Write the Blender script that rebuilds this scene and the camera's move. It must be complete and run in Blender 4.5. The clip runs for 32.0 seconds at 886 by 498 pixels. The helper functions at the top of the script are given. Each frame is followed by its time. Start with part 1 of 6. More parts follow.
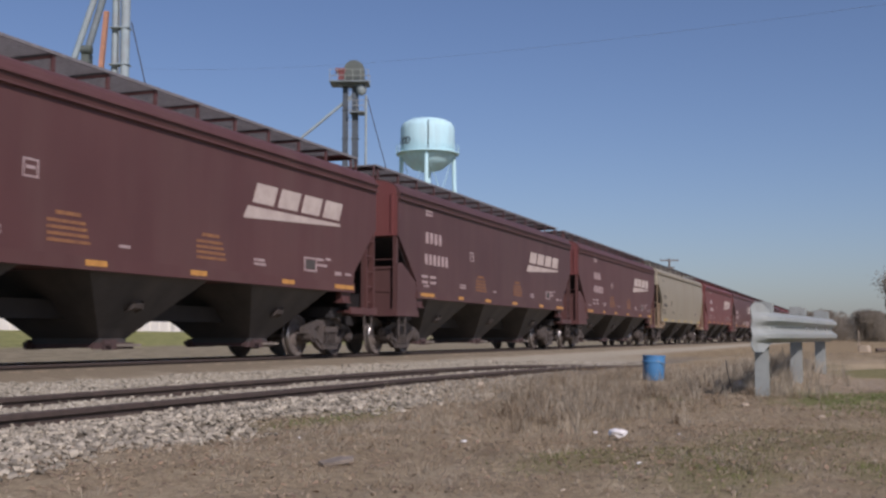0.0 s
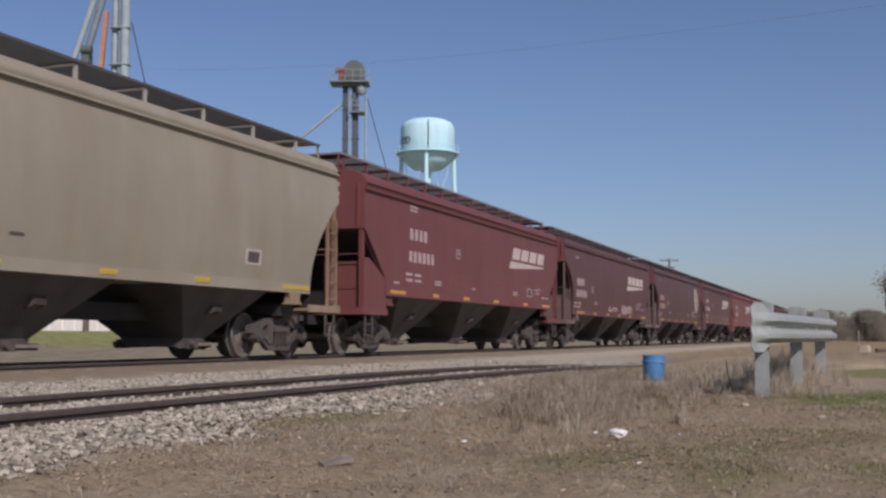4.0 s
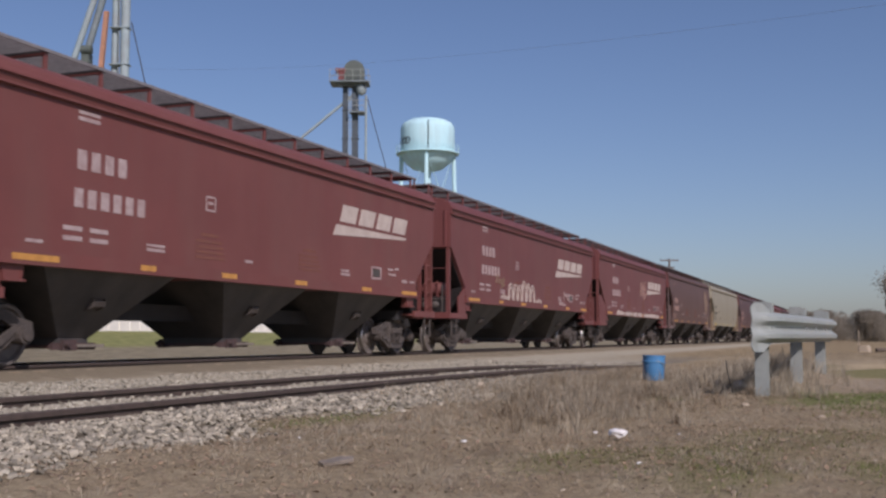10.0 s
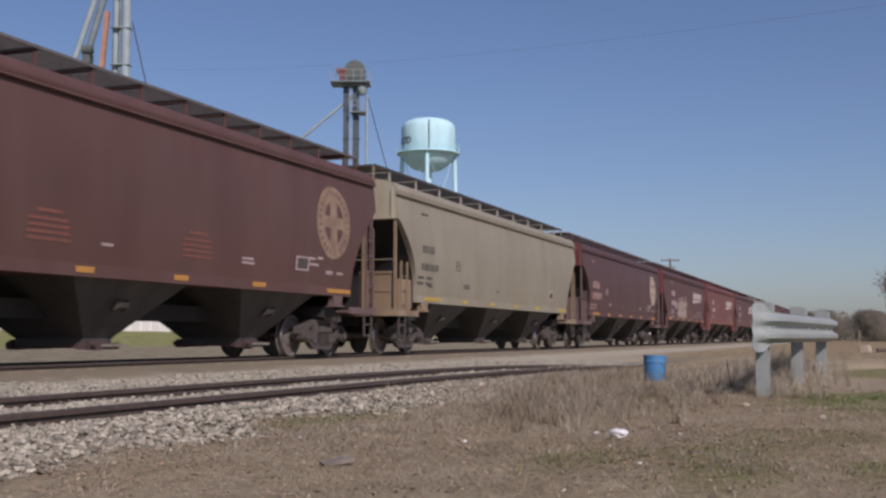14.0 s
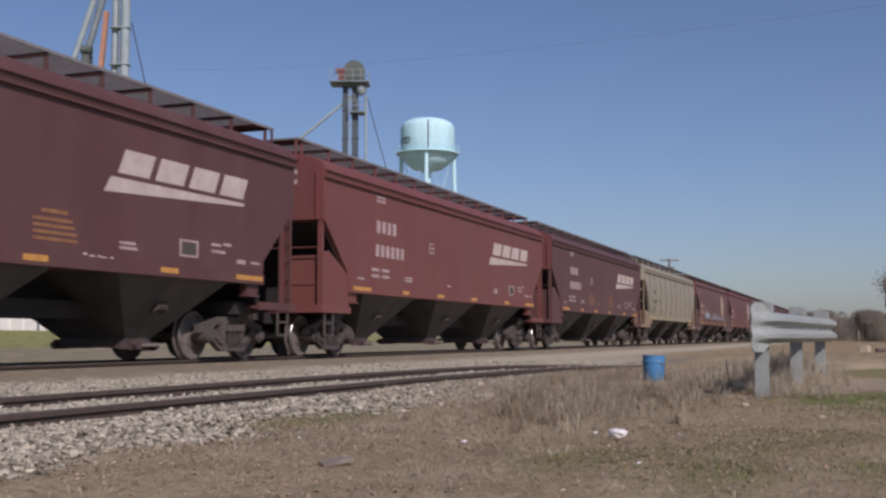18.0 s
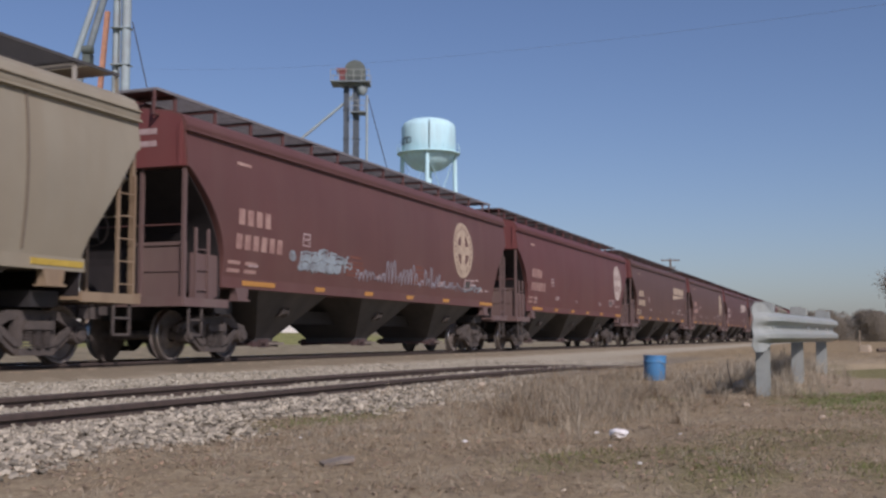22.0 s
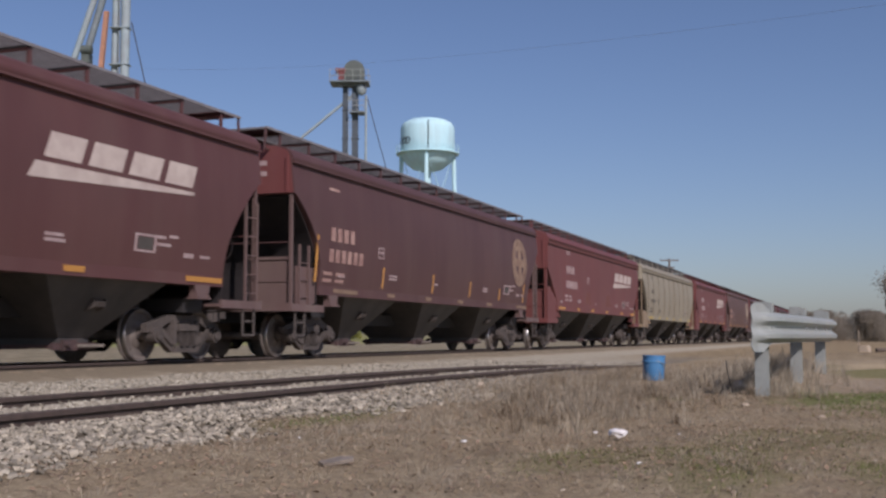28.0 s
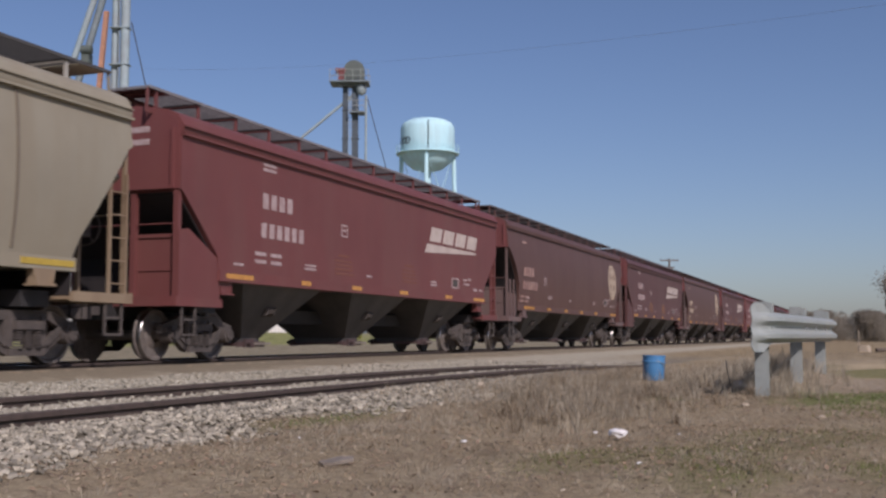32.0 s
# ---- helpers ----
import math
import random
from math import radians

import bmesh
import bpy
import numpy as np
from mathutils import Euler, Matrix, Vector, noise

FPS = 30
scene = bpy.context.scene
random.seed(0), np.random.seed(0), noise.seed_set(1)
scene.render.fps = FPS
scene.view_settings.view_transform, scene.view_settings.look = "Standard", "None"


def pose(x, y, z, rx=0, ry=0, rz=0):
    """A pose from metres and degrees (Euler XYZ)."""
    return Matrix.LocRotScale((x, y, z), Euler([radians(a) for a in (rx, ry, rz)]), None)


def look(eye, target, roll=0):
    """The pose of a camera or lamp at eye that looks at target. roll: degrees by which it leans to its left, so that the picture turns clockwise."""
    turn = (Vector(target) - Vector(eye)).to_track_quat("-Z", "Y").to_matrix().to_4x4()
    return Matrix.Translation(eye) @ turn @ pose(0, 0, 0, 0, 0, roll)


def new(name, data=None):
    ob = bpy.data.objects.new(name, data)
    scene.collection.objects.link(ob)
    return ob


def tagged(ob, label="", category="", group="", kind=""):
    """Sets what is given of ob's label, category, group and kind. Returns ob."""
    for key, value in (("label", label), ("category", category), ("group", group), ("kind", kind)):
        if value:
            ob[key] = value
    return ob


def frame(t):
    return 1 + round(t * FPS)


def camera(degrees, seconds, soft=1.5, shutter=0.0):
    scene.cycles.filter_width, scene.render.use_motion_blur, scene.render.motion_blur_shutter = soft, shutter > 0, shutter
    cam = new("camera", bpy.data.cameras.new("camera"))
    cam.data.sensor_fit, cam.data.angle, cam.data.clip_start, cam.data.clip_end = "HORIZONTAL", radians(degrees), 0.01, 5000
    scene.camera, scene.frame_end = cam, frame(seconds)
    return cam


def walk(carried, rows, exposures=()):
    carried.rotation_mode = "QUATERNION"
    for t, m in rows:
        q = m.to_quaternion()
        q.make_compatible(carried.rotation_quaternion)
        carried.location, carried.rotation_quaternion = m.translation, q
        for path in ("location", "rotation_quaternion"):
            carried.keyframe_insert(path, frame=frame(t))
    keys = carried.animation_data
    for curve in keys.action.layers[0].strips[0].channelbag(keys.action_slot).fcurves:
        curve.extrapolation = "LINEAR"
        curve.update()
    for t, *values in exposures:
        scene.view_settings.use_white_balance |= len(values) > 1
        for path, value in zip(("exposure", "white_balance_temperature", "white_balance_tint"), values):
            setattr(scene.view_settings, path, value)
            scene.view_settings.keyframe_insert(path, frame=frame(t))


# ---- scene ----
# ---- camera ----
cam = camera(43.8, 32.0, soft=2.6, shutter=0.12)
EYE = (0.0, 0.0, 0.60)


def aim(dx=0.0, dy=0.0):
    """Camera pose; dx, dy: small sway of the tripod in hundredths of a degree."""
    yaw, pitch = 20.976 + dx / 100, 4.574 + dy / 100
    return pose(*EYE, 90 + pitch, 0, yaw - 90)


CAM_ROWS = [(0, aim()), (5.5, aim()), (6.6, aim(0, -3)), (8.9, aim(0, -3)), (9.6, aim()), (13.2, aim()),
            (14.0, aim(4)), (14.6, aim(4)), (16.4, aim()), (20.0, aim()), (20.8, aim(5)), (23.4, aim(5)), (24.0, aim()), (32.0, aim())]
walk(cam, CAM_ROWS, exposures=[(0, 0.3, 6180, 24), (32, 0.3, 6180, 24)])

# ---- light ----
SUN_EL, SUN_AZ = radians(38), radians(223)
world = bpy.data.worlds.new("sky")
scene.world = world
world.use_nodes = True
wn = world.node_tree.nodes
sky = wn.new("ShaderNodeTexSky")
sky.sky_type, sky.sun_disc = "NISHITA", False
sky.sun_elevation, sky.sun_rotation = SUN_EL, SUN_AZ
sky.air_density, sky.dust_density, sky.ozone_density = 1.0, 1.0, 4.0
world.node_tree.links.new(sky.outputs[0], wn["Background"].inputs[0])
wn["Background"].inputs[1].default_value = 0.0635
sun = new("sun", bpy.data.lights.new("sun", "SUN"))
sun.data.energy, sun.data.angle, sun.data.color = 3.1, radians(0.6), (1.0, 0.94, 0.86)
sdir = Vector((math.sin(SUN_AZ) * math.cos(SUN_EL), math.cos(SUN_AZ) * math.cos(SUN_EL), math.sin(SUN_EL)))
sun.matrix_world = look(sdir * 50, (0, 0, 0))


# ---- materials ----
def mat(name, c, c2=None, rough=0.7, metal=0.0, scale=6.0, bump=0.15, bscale=40.0, streak=False, dirt=None, dirt_amt=0.0, alpha_rand=0.0):
    """Procedural surface: two colours mixed by noise at two scales, optional streaks and dirt, fine relief."""
    m = bpy.data.materials.new(name)
    m.use_nodes = True
    nt = m.node_tree
    n, l = nt.nodes, nt.links
    b = n["Principled BSDF"]
    b.inputs["Roughness"].default_value, b.inputs["Metallic"].default_value = rough, metal
    co = n.new("ShaderNodeTexCoord")
    src = co.outputs["Object"]
    n1 = n.new("ShaderNodeTexNoise")
    n1.inputs["Scale"].default_value, n1.inputs["Detail"].default_value, n1.inputs["Roughness"].default_value = scale, 8, 0.65
    l.new(src, n1.inputs["Vector"])
    ramp = n.new("ShaderNodeValToRGB")
    ramp.color_ramp.elements[0].position, ramp.color_ramp.elements[1].position = 0.32, 0.68
    c2 = c2 or tuple(v * 0.71 for v in c)
    ramp.color_ramp.elements[0].color, ramp.color_ramp.elements[1].color = (*c2, 1), (*c, 1)
    l.new(n1.outputs["Fac"], ramp.inputs["Fac"])
    out = ramp.outputs["Color"]
    if dirt:
        mp = n.new("ShaderNodeMapping")
        mp.inputs["Scale"].default_value = (1.6, 1.6, 0.25) if streak else (1, 1, 1)
        l.new(src, mp.inputs["Vector"])
        n3 = n.new("ShaderNodeTexNoise")
        n3.inputs["Scale"].default_value, n3.inputs["Detail"].default_value = 0.9, 7
        l.new(mp.outputs["Vector"], n3.inputs["Vector"])
        r3 = n.new("ShaderNodeMapRange")
        r3.inputs["From Min"].default_value, r3.inputs["From Max"].default_value, r3.inputs["To Max"].default_value = 0.4, 0.75, dirt_amt
        l.new(n3.outputs["Fac"], r3.inputs["Value"])
        mx = n.new("ShaderNodeMix")
        mx.data_type = "RGBA"
        l.new(r3.outputs["Result"], mx.inputs[0])
        l.new(out, mx.inputs[6])
        mx.inputs[7].default_value = (*dirt, 1)
        out = mx.outputs[2]
    if alpha_rand:
        oi = n.new("ShaderNodeNewGeometry")
        hv = n.new("ShaderNodeHueSaturation")
        rr = n.new("ShaderNodeMapRange")
        rr.inputs["To Min"].default_value, rr.inputs["To Max"].default_value = 1 - alpha_rand, 1 + alpha_rand
        l.new(oi.outputs["Random Per Island"], rr.inputs["Value"])
        l.new(rr.outputs["Result"], hv.inputs["Value"])
        l.new(out, hv.inputs["Color"])
        out = hv.outputs["Color"]
    l.new(out, b.inputs["Base Color"])
    if bump:
        n2 = n.new("ShaderNodeTexNoise")
        n2.inputs["Scale"].default_value, n2.inputs["Detail"].default_value = bscale, 5
        l.new(src, n2.inputs["Vector"])
        bp = n.new("ShaderNodeBump")
        bp.inputs["Strength"].default_value, bp.inputs["Distance"].default_value = bump, 0.02
        l.new(n2.outputs["Fac"], bp.inputs["Height"])
        l.new(bp.outputs["Normal"], b.inputs["Normal"])
    return m


def ground_material():
    m = bpy.data.materials.new("ground_soil")
    m.use_nodes = True
    n, l = m.node_tree.nodes, m.node_tree.links
    b = n["Principled BSDF"]
    b.inputs["Roughness"].default_value = 0.95
    b.inputs["Specular IOR Level"].default_value = 0.15
    geo = n.new("ShaderNodeNewGeometry")
    sep = n.new("ShaderNodeSeparateXYZ")
    l.new(geo.outputs["Position"], sep.inputs[0])

    def noise_tex(scale, detail=8, rough=0.6):
        t = n.new("ShaderNodeTexNoise")
        t.inputs["Scale"].default_value, t.inputs["Detail"].default_value, t.inputs["Roughness"].default_value = scale, detail, rough
        l.new(geo.outputs["Position"], t.inputs["Vector"])
        return t.outputs["Fac"]

    def math_node(op, a, c):
        t = n.new("ShaderNodeMath")
        t.operation = op
        for i, v in enumerate((a, c)):
            if isinstance(v, (int, float)):
                t.inputs[i].default_value = v
            else:
                l.new(v, t.inputs[i])
        return t.outputs[0]

    def ramp(v, a, c, lo=0.0, hi=1.0):
        t = n.new("ShaderNodeMapRange")
        t.interpolation_type = "SMOOTHSTEP"
        l.new(v, t.inputs["Value"])
        t.inputs["From Min"].default_value, t.inputs["From Max"].default_value = a, c
        t.inputs["To Min"].default_value, t.inputs["To Max"].default_value = lo, hi
        return t.outputs["Result"]

    def mix(f, a, c):
        t = n.new("ShaderNodeMix")
        t.data_type = "RGBA"
        l.new(f, t.inputs[0])
        for i, v in ((6, a), (7, c)):
            if isinstance(v, tuple):
                t.inputs[i].default_value = (*v, 1)
            else:
                l.new(v, t.inputs[i])
        return t.outputs[2]

    big, mid, fine = noise_tex(0.35), noise_tex(2.2), noise_tex(34, 12, 0.85)
    wob = math_node("MULTIPLY", math_node("SUBTRACT", mid, 0.5), 1.6)
    y = math_node("ADD", sep.outputs["Y"], wob)
    x = math_node("ADD", sep.outputs["X"], wob)
    soil = mix(ramp(fine, 0.3, 0.7), SOIL_DARK, SOIL)
    straw = mix(ramp(fine, 0.3, 0.7), STRAW_DARK, STRAW)
    near = mix(ramp(mid, 0.4, 0.6), soil, straw)
    green = mix(ramp(fine, 0.3, 0.7), (0.13, 0.125, 0.04), (0.22, 0.205, 0.085))
    near = mix(math_node("MULTIPLY", ramp(big, 0.54, 0.66), 0.5), near, green)
    clods = noise_tex(11, 9, 0.75)
    near = mix(ramp(clods, 0.46, 0.66, 0.0, 0.6), near, (0.145, 0.108, 0.07))
    near = mix(ramp(noise_tex(5.5, 10, 0.8), 0.54, 0.68, 0.0, 0.6), near, (0.50, 0.42, 0.29))
    near = mix(ramp(noise_tex(1.3, 10, 0.75), 0.5, 0.64, 0.0, 0.35), near, (0.20, 0.148, 0.10))
    near = mix(ramp(noise_tex(0.9, 11, 0.8), 0.53, 0.62, 0.0, 0.45), near, (0.46, 0.39, 0.275))
    for cx, cy, rx, ry in GREEN_SPOTS:
        dx = math_node("DIVIDE", math_node("SUBTRACT", x, cx), rx)
        dy = math_node("DIVIDE", math_node("SUBTRACT", sep.outputs["Y"], cy), ry)
        d2 = math_node("ADD", math_node("MULTIPLY", dx, dx), math_node("MULTIPLY", dy, dy))
        near = mix(math_node("MULTIPLY", ramp(d2, 1.6, 0.2), ramp(fine, 0.25, 0.6, 0.1, 0.48)), near, green)
    grit = mix(ramp(fine, 0.25, 0.75), GRIT_DARK, GRIT)
    col = mix(ramp(y, 3.9, 4.7), near, grit)
    # darker ground among the ballast: colour carries the shade in gaps between stones
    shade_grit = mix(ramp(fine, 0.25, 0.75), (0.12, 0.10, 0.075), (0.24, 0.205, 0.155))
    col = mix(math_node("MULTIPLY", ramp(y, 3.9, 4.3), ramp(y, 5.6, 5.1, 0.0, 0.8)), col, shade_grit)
    tan = mix(ramp(fine, 0.3, 0.7), (0.22, 0.175, 0.115), (0.36, 0.295, 0.20))
    col = mix(math_node("MULTIPLY", ramp(y, 9.6, 10.4), 0.5), col, tan)
    shoulder = mix(ramp(fine, 0.25, 0.75), (0.13, 0.105, 0.07), (0.26, 0.21, 0.14))
    col = mix(math_node("MULTIPLY", math_node("MULTIPLY", ramp(y, 10.2, 10.9), ramp(y, 15.0, 14.0)), 0.8), col, shoulder)
    # darker strip of bed between and just outside the main rails
    dark_bed = mix(ramp(fine, 0.25, 0.75), (0.06, 0.05, 0.038), (0.14, 0.115, 0.085))
    col = mix(math_node("MULTIPLY", math_node("MULTIPLY", ramp(sep.outputs["Y"], 11.3, 11.8), ramp(sep.outputs["Y"], 13.9, 13.4)), 0.85), col, dark_bed)
    # farm drive beyond the barrier
    drive = math_node("MULTIPLY", ramp(math_node("ADD", x, math_node("MULTIPLY", y, 0.3)), 12.6, 13.2), ramp(math_node("ADD", x, math_node("MULTIPLY", y, 0.3)), 17.0, 16.2))
    drive = math_node("MULTIPLY", drive, ramp(y, 1.0, 0.3))
    col = mix(drive, col, mix(ramp(fine, 0.25, 0.75), (0.26, 0.205, 0.14), (0.38, 0.31, 0.22)))
    # beyond the drive: a green strip, then bare tan earth
    strip = math_node("MULTIPLY", math_node("MULTIPLY", ramp(x, 17.0, 17.8), ramp(x, 22.0, 21.2)), ramp(y, 1.0, 0.2))
    col = mix(math_node("MULTIPLY", strip, 0.8), col, green)
    bare = math_node("MULTIPLY", math_node("MULTIPLY", ramp(x, 21.6, 22.4), ramp(x, 27.5, 26.0)), ramp(y, 0.8, 0.0))
    col = mix(bare, col, mix(ramp(fine, 0.25, 0.75), (0.36, 0.28, 0.17), (0.50, 0.40, 0.25)))
    # grass round the foot of the barrier
    turf = math_node("MULTIPLY", math_node("MULTIPLY", ramp(x, 10.2, 10.9), ramp(x, 13.2, 12.6)), ramp(y, 1.1, 0.5))
    col = mix(math_node("MULTIPLY", turf, 0.85), col, mix(ramp(fine, 0.3, 0.7), (0.11, 0.14, 0.035), (0.22, 0.25, 0.08)))
    field = mix(ramp(mid, 0.35, 0.65), (0.20, 0.15, 0.085), (0.34, 0.26, 0.15))
    col = mix(math_node("MULTIPLY", ramp(sep.outputs["X"], 24, 40), ramp(y, 8, 6)), col, field)
    lawn = mix(ramp(mid, 0.35, 0.65), (0.17, 0.175, 0.06), (0.28, 0.275, 0.105))
    verge = mix(ramp(mid, 0.35, 0.65), (0.19, 0.16, 0.10), (0.28, 0.24, 0.16))
    col = mix(ramp(y, 14.6, 16.0), col, verge)
    col = mix(math_node("MULTIPLY", ramp(y, 24.5, 26.5), ramp(sep.outputs["X"], 90, 60)), col, lawn)
    l.new(col, b.inputs["Base Color"])
    bp = n.new("ShaderNodeBump")
    bp.inputs["Strength"].default_value, bp.inputs["Distance"].default_value = 0.7, 0.035
    l.new(math_node("ADD", fine, math_node("MULTIPLY", mid, 0.6)), bp.inputs["Height"])
    l.new(bp.outputs["Normal"], b.inputs["Normal"])
    return m


SOIL, SOIL_DARK = (0.53, 0.425, 0.265), (0.21, 0.158, 0.10)
STRAW, STRAW_DARK = (0.55, 0.45, 0.295), (0.26, 0.207, 0.132)
GRIT, GRIT_DARK = (0.49, 0.44, 0.33), (0.30, 0.265, 0.195)
# patches of low green weeds: centre and half widths
GREEN_SPOTS = ((11.0, -0.55, 1.1, 0.5), (9.6, -0.3, 0.8, 0.25), (4.9, 0.55, 0.5, 0.25), (7.3, 0.0, 0.9, 0.35), (5.9, -0.75, 0.35, 0.2), (10.3, 1.75, 0.5, 0.2), (5.05, 1.25, 0.35, 0.3), (5.6, 0.75, 0.6, 0.3), (6.5, 0.5, 0.8, 0.4), (7.75, 3.75, 0.9, 0.25), (5.5, -0.05, 0.4, 0.2), (11.6, 0.2, 0.9, 0.55))
M_GROUND = ground_material()
M_STONE = mat("ballast_stone", (0.40, 0.356, 0.272), (0.195, 0.173, 0.13), 0.9, scale=9, alpha_rand=0.55)
M_TIE = mat("weathered_tie_wood", (0.46, 0.36, 0.24), (0.25, 0.19, 0.125), 0.9, scale=7, bump=0.5, bscale=30)
M_RAIL = mat("rusty_rail_steel", (0.085, 0.06, 0.048), (0.05, 0.037, 0.03), 0.8, 0.1, scale=12)
M_RAILTOP = mat("polished_rail_head", (0.42, 0.40, 0.38), (0.25, 0.23, 0.22), 0.35, 0.9, scale=12)
M_BLACK = mat("black_underframe", (0.026, 0.024, 0.024), (0.017, 0.016, 0.016), 0.7, scale=3, dirt=(0.05, 0.044, 0.039), dirt_amt=0.5)
M_HOPPER = mat("dusty_black_hopper_paint", (0.060, 0.055, 0.051), (0.040, 0.037, 0.035), 0.75, scale=2.2, streak=True, dirt=(0.10, 0.087, 0.075), dirt_amt=0.6)
M_GATE = mat("dusty_red_gate_paint", (0.10, 0.052, 0.047), (0.05, 0.035, 0.033), 0.8, scale=4)
M_ROD = mat("dusty_shaft_steel", (0.24, 0.205, 0.165), (0.13, 0.11, 0.09), 0.8, scale=6)
# black for the hollow car ends: their shade is put into the colour
M_ENDSHADE = mat("cut_end_shade_black", (0.022, 0.017, 0.016), (0.013, 0.010, 0.010), 0.9, scale=3)
M_BOGIE = mat("dusty_bogie_steel", (0.105, 0.086, 0.073), (0.052, 0.044, 0.039), 0.85, 0.1, scale=5)
M_WHEEL = mat("wheel_steel", (0.21, 0.18, 0.155), (0.12, 0.10, 0.088), 0.6, 0.3, scale=8)
M_TREAD = mat("bright_wheel_tread", (0.55, 0.53, 0.50), (0.35, 0.33, 0.31), 0.3, 1.0, scale=8)
M_GRATE = mat("galvanised_grating", (0.21, 0.202, 0.202), (0.14, 0.134, 0.134), 0.7, 0.0, scale=10)
M_RUSTGRATE = mat("sooty_grating", (0.13, 0.118, 0.112), (0.08, 0.073, 0.07), 0.8, 0.0, scale=10)
M_DARKGRATE = mat("dark_grating", (0.07, 0.068, 0.066), None, 0.8, scale=10)
M_WHITE = mat("white_stencil_paint", (0.50, 0.43, 0.37), (0.37, 0.30, 0.26), 0.7, scale=2.5, bump=0)
M_PALE = mat("pale_worn_stencil_paint", (0.42, 0.34, 0.32), (0.28, 0.19, 0.18), 0.7, scale=9, bump=0)
M_CREAM = mat("cream_stencil_paint", (0.46, 0.37, 0.265), (0.31, 0.235, 0.17), 0.7, scale=4, bump=0)
M_FADED = mat("faded_stencil_paint", (0.40, 0.27, 0.22), (0.24, 0.13, 0.11), 0.75, scale=3, bump=0)
M_TAN = mat("faded_tan_stencil", (0.27, 0.19, 0.125), (0.17, 0.105, 0.075), 0.75, scale=3, bump=0)
M_YELLOW = mat("yellow_reflector", (0.56, 0.28, 0.065), (0.40, 0.19, 0.045), 0.5, scale=9, bump=0)
M_YFADE = mat("faded_yellow_stencil", (0.29, 0.135, 0.05), (0.16, 0.07, 0.042), 0.75, scale=5, bump=0)
M_LEMON = mat("lemon_yellow_reflector", (0.56, 0.40, 0.07), (0.40, 0.28, 0.05), 0.5, scale=9, bump=0)
M_YGHOST = mat("almost_worn_off_yellow_stencil", (0.20, 0.075, 0.045), (0.135, 0.052, 0.042), 0.75, scale=5, bump=0)
M_DARKINK = mat("dark_stencil_paint", (0.08, 0.07, 0.06), None, 0.7, scale=5, bump=0)
M_TAG = mat("thin_cream_spray_paint", (0.36, 0.29, 0.23), (0.20, 0.14, 0.115), 0.75, scale=7, bump=0)
M_AQUAINK = mat("pale_aqua_spray_paint", (0.30, 0.36, 0.38), (0.16, 0.17, 0.18), 0.6, scale=4, bump=0)
M_BLUEINK = mat("pale_blue_spray_paint", (0.27, 0.28, 0.31), (0.15, 0.13, 0.14), 0.6, scale=4, bump=0)


def car_paint(name, c, dirt=(0.17, 0.115, 0.09), amt=0.2):
    return mat(name, c, tuple(v * 0.82 for v in c), 0.55, scale=0.5, bump=0.04, bscale=2, streak=True, dirt=dirt, dirt_amt=amt)


P_MAROON = car_paint("maroon_car_paint", (0.099, 0.040, 0.036))
P_PLUM = car_paint("plum_brown_car_paint", (0.086, 0.039, 0.036))
P_RED = car_paint("oxide_red_car_paint", (0.152, 0.046, 0.041))
P_REDBROWN = car_paint("red_brown_car_paint", (0.118, 0.050, 0.042))
P_DULLRED = car_paint("dull_red_car_paint", (0.122, 0.041, 0.036))
P_BRICK = car_paint("brick_red_car_paint", (0.166, 0.052, 0.044))
P_BROWN = car_paint("weathered_brown_car_paint", (0.101, 0.048, 0.038))
P_BEIGE = car_paint("beige_car_paint", (0.285, 0.255, 0.185), (0.20, 0.155, 0.095), 0.5)
P_ENDRED = car_paint("fresher_red_end_paint", (0.165, 0.049, 0.045), (0.16, 0.08, 0.07), 0.25)
P_ENDCREAM = car_paint("pale_cream_end_paint", (0.40, 0.37, 0.27), (0.26, 0.19, 0.11), 0.4)
P_DUSTEND = car_paint("dust_coated_end_paint", (0.135, 0.085, 0.076), (0.17, 0.13, 0.11), 0.6)
P_PALEPOST = car_paint("pale_grey_bracket_paint", (0.36, 0.34, 0.29), (0.24, 0.20, 0.15), 0.4)
P_SEAM = car_paint("stained_seam_paint", (0.17, 0.14, 0.10), (0.11, 0.085, 0.06), 0.4)
P_RUSTBEIGE = car_paint("rust_stained_beige_paint", (0.27, 0.20, 0.125), (0.13, 0.072, 0.042), 0.85)


# ---- mesh helpers ----
def finish(bm, name, smooth=False):
    bmesh.ops.recalc_face_normals(bm, faces=bm.faces[:])
    me = bpy.data.meshes.new(name)
    bm.to_mesh(me)
    bm.free()
    if smooth:
        me.polygons.foreach_set("use_smooth", [True] * len(me.polygons))
        me.set_sharp_from_angle(angle=radians(40))
    return me


def box(bm, x0, x1, y0, y1, z0, z1):
    v = [bm.verts.new(p) for p in ((x0, y0, z0), (x1, y0, z0), (x1, y1, z0), (x0, y1, z0), (x0, y0, z1), (x1, y0, z1), (x1, y1, z1), (x0, y1, z1))]
    for f in ((3, 2, 1, 0), (4, 5, 6, 7), (0, 1, 5, 4), (1, 2, 6, 5), (2, 3, 7, 6), (3, 0, 4, 7)):
        bm.faces.new([v[i] for i in f])
    return v


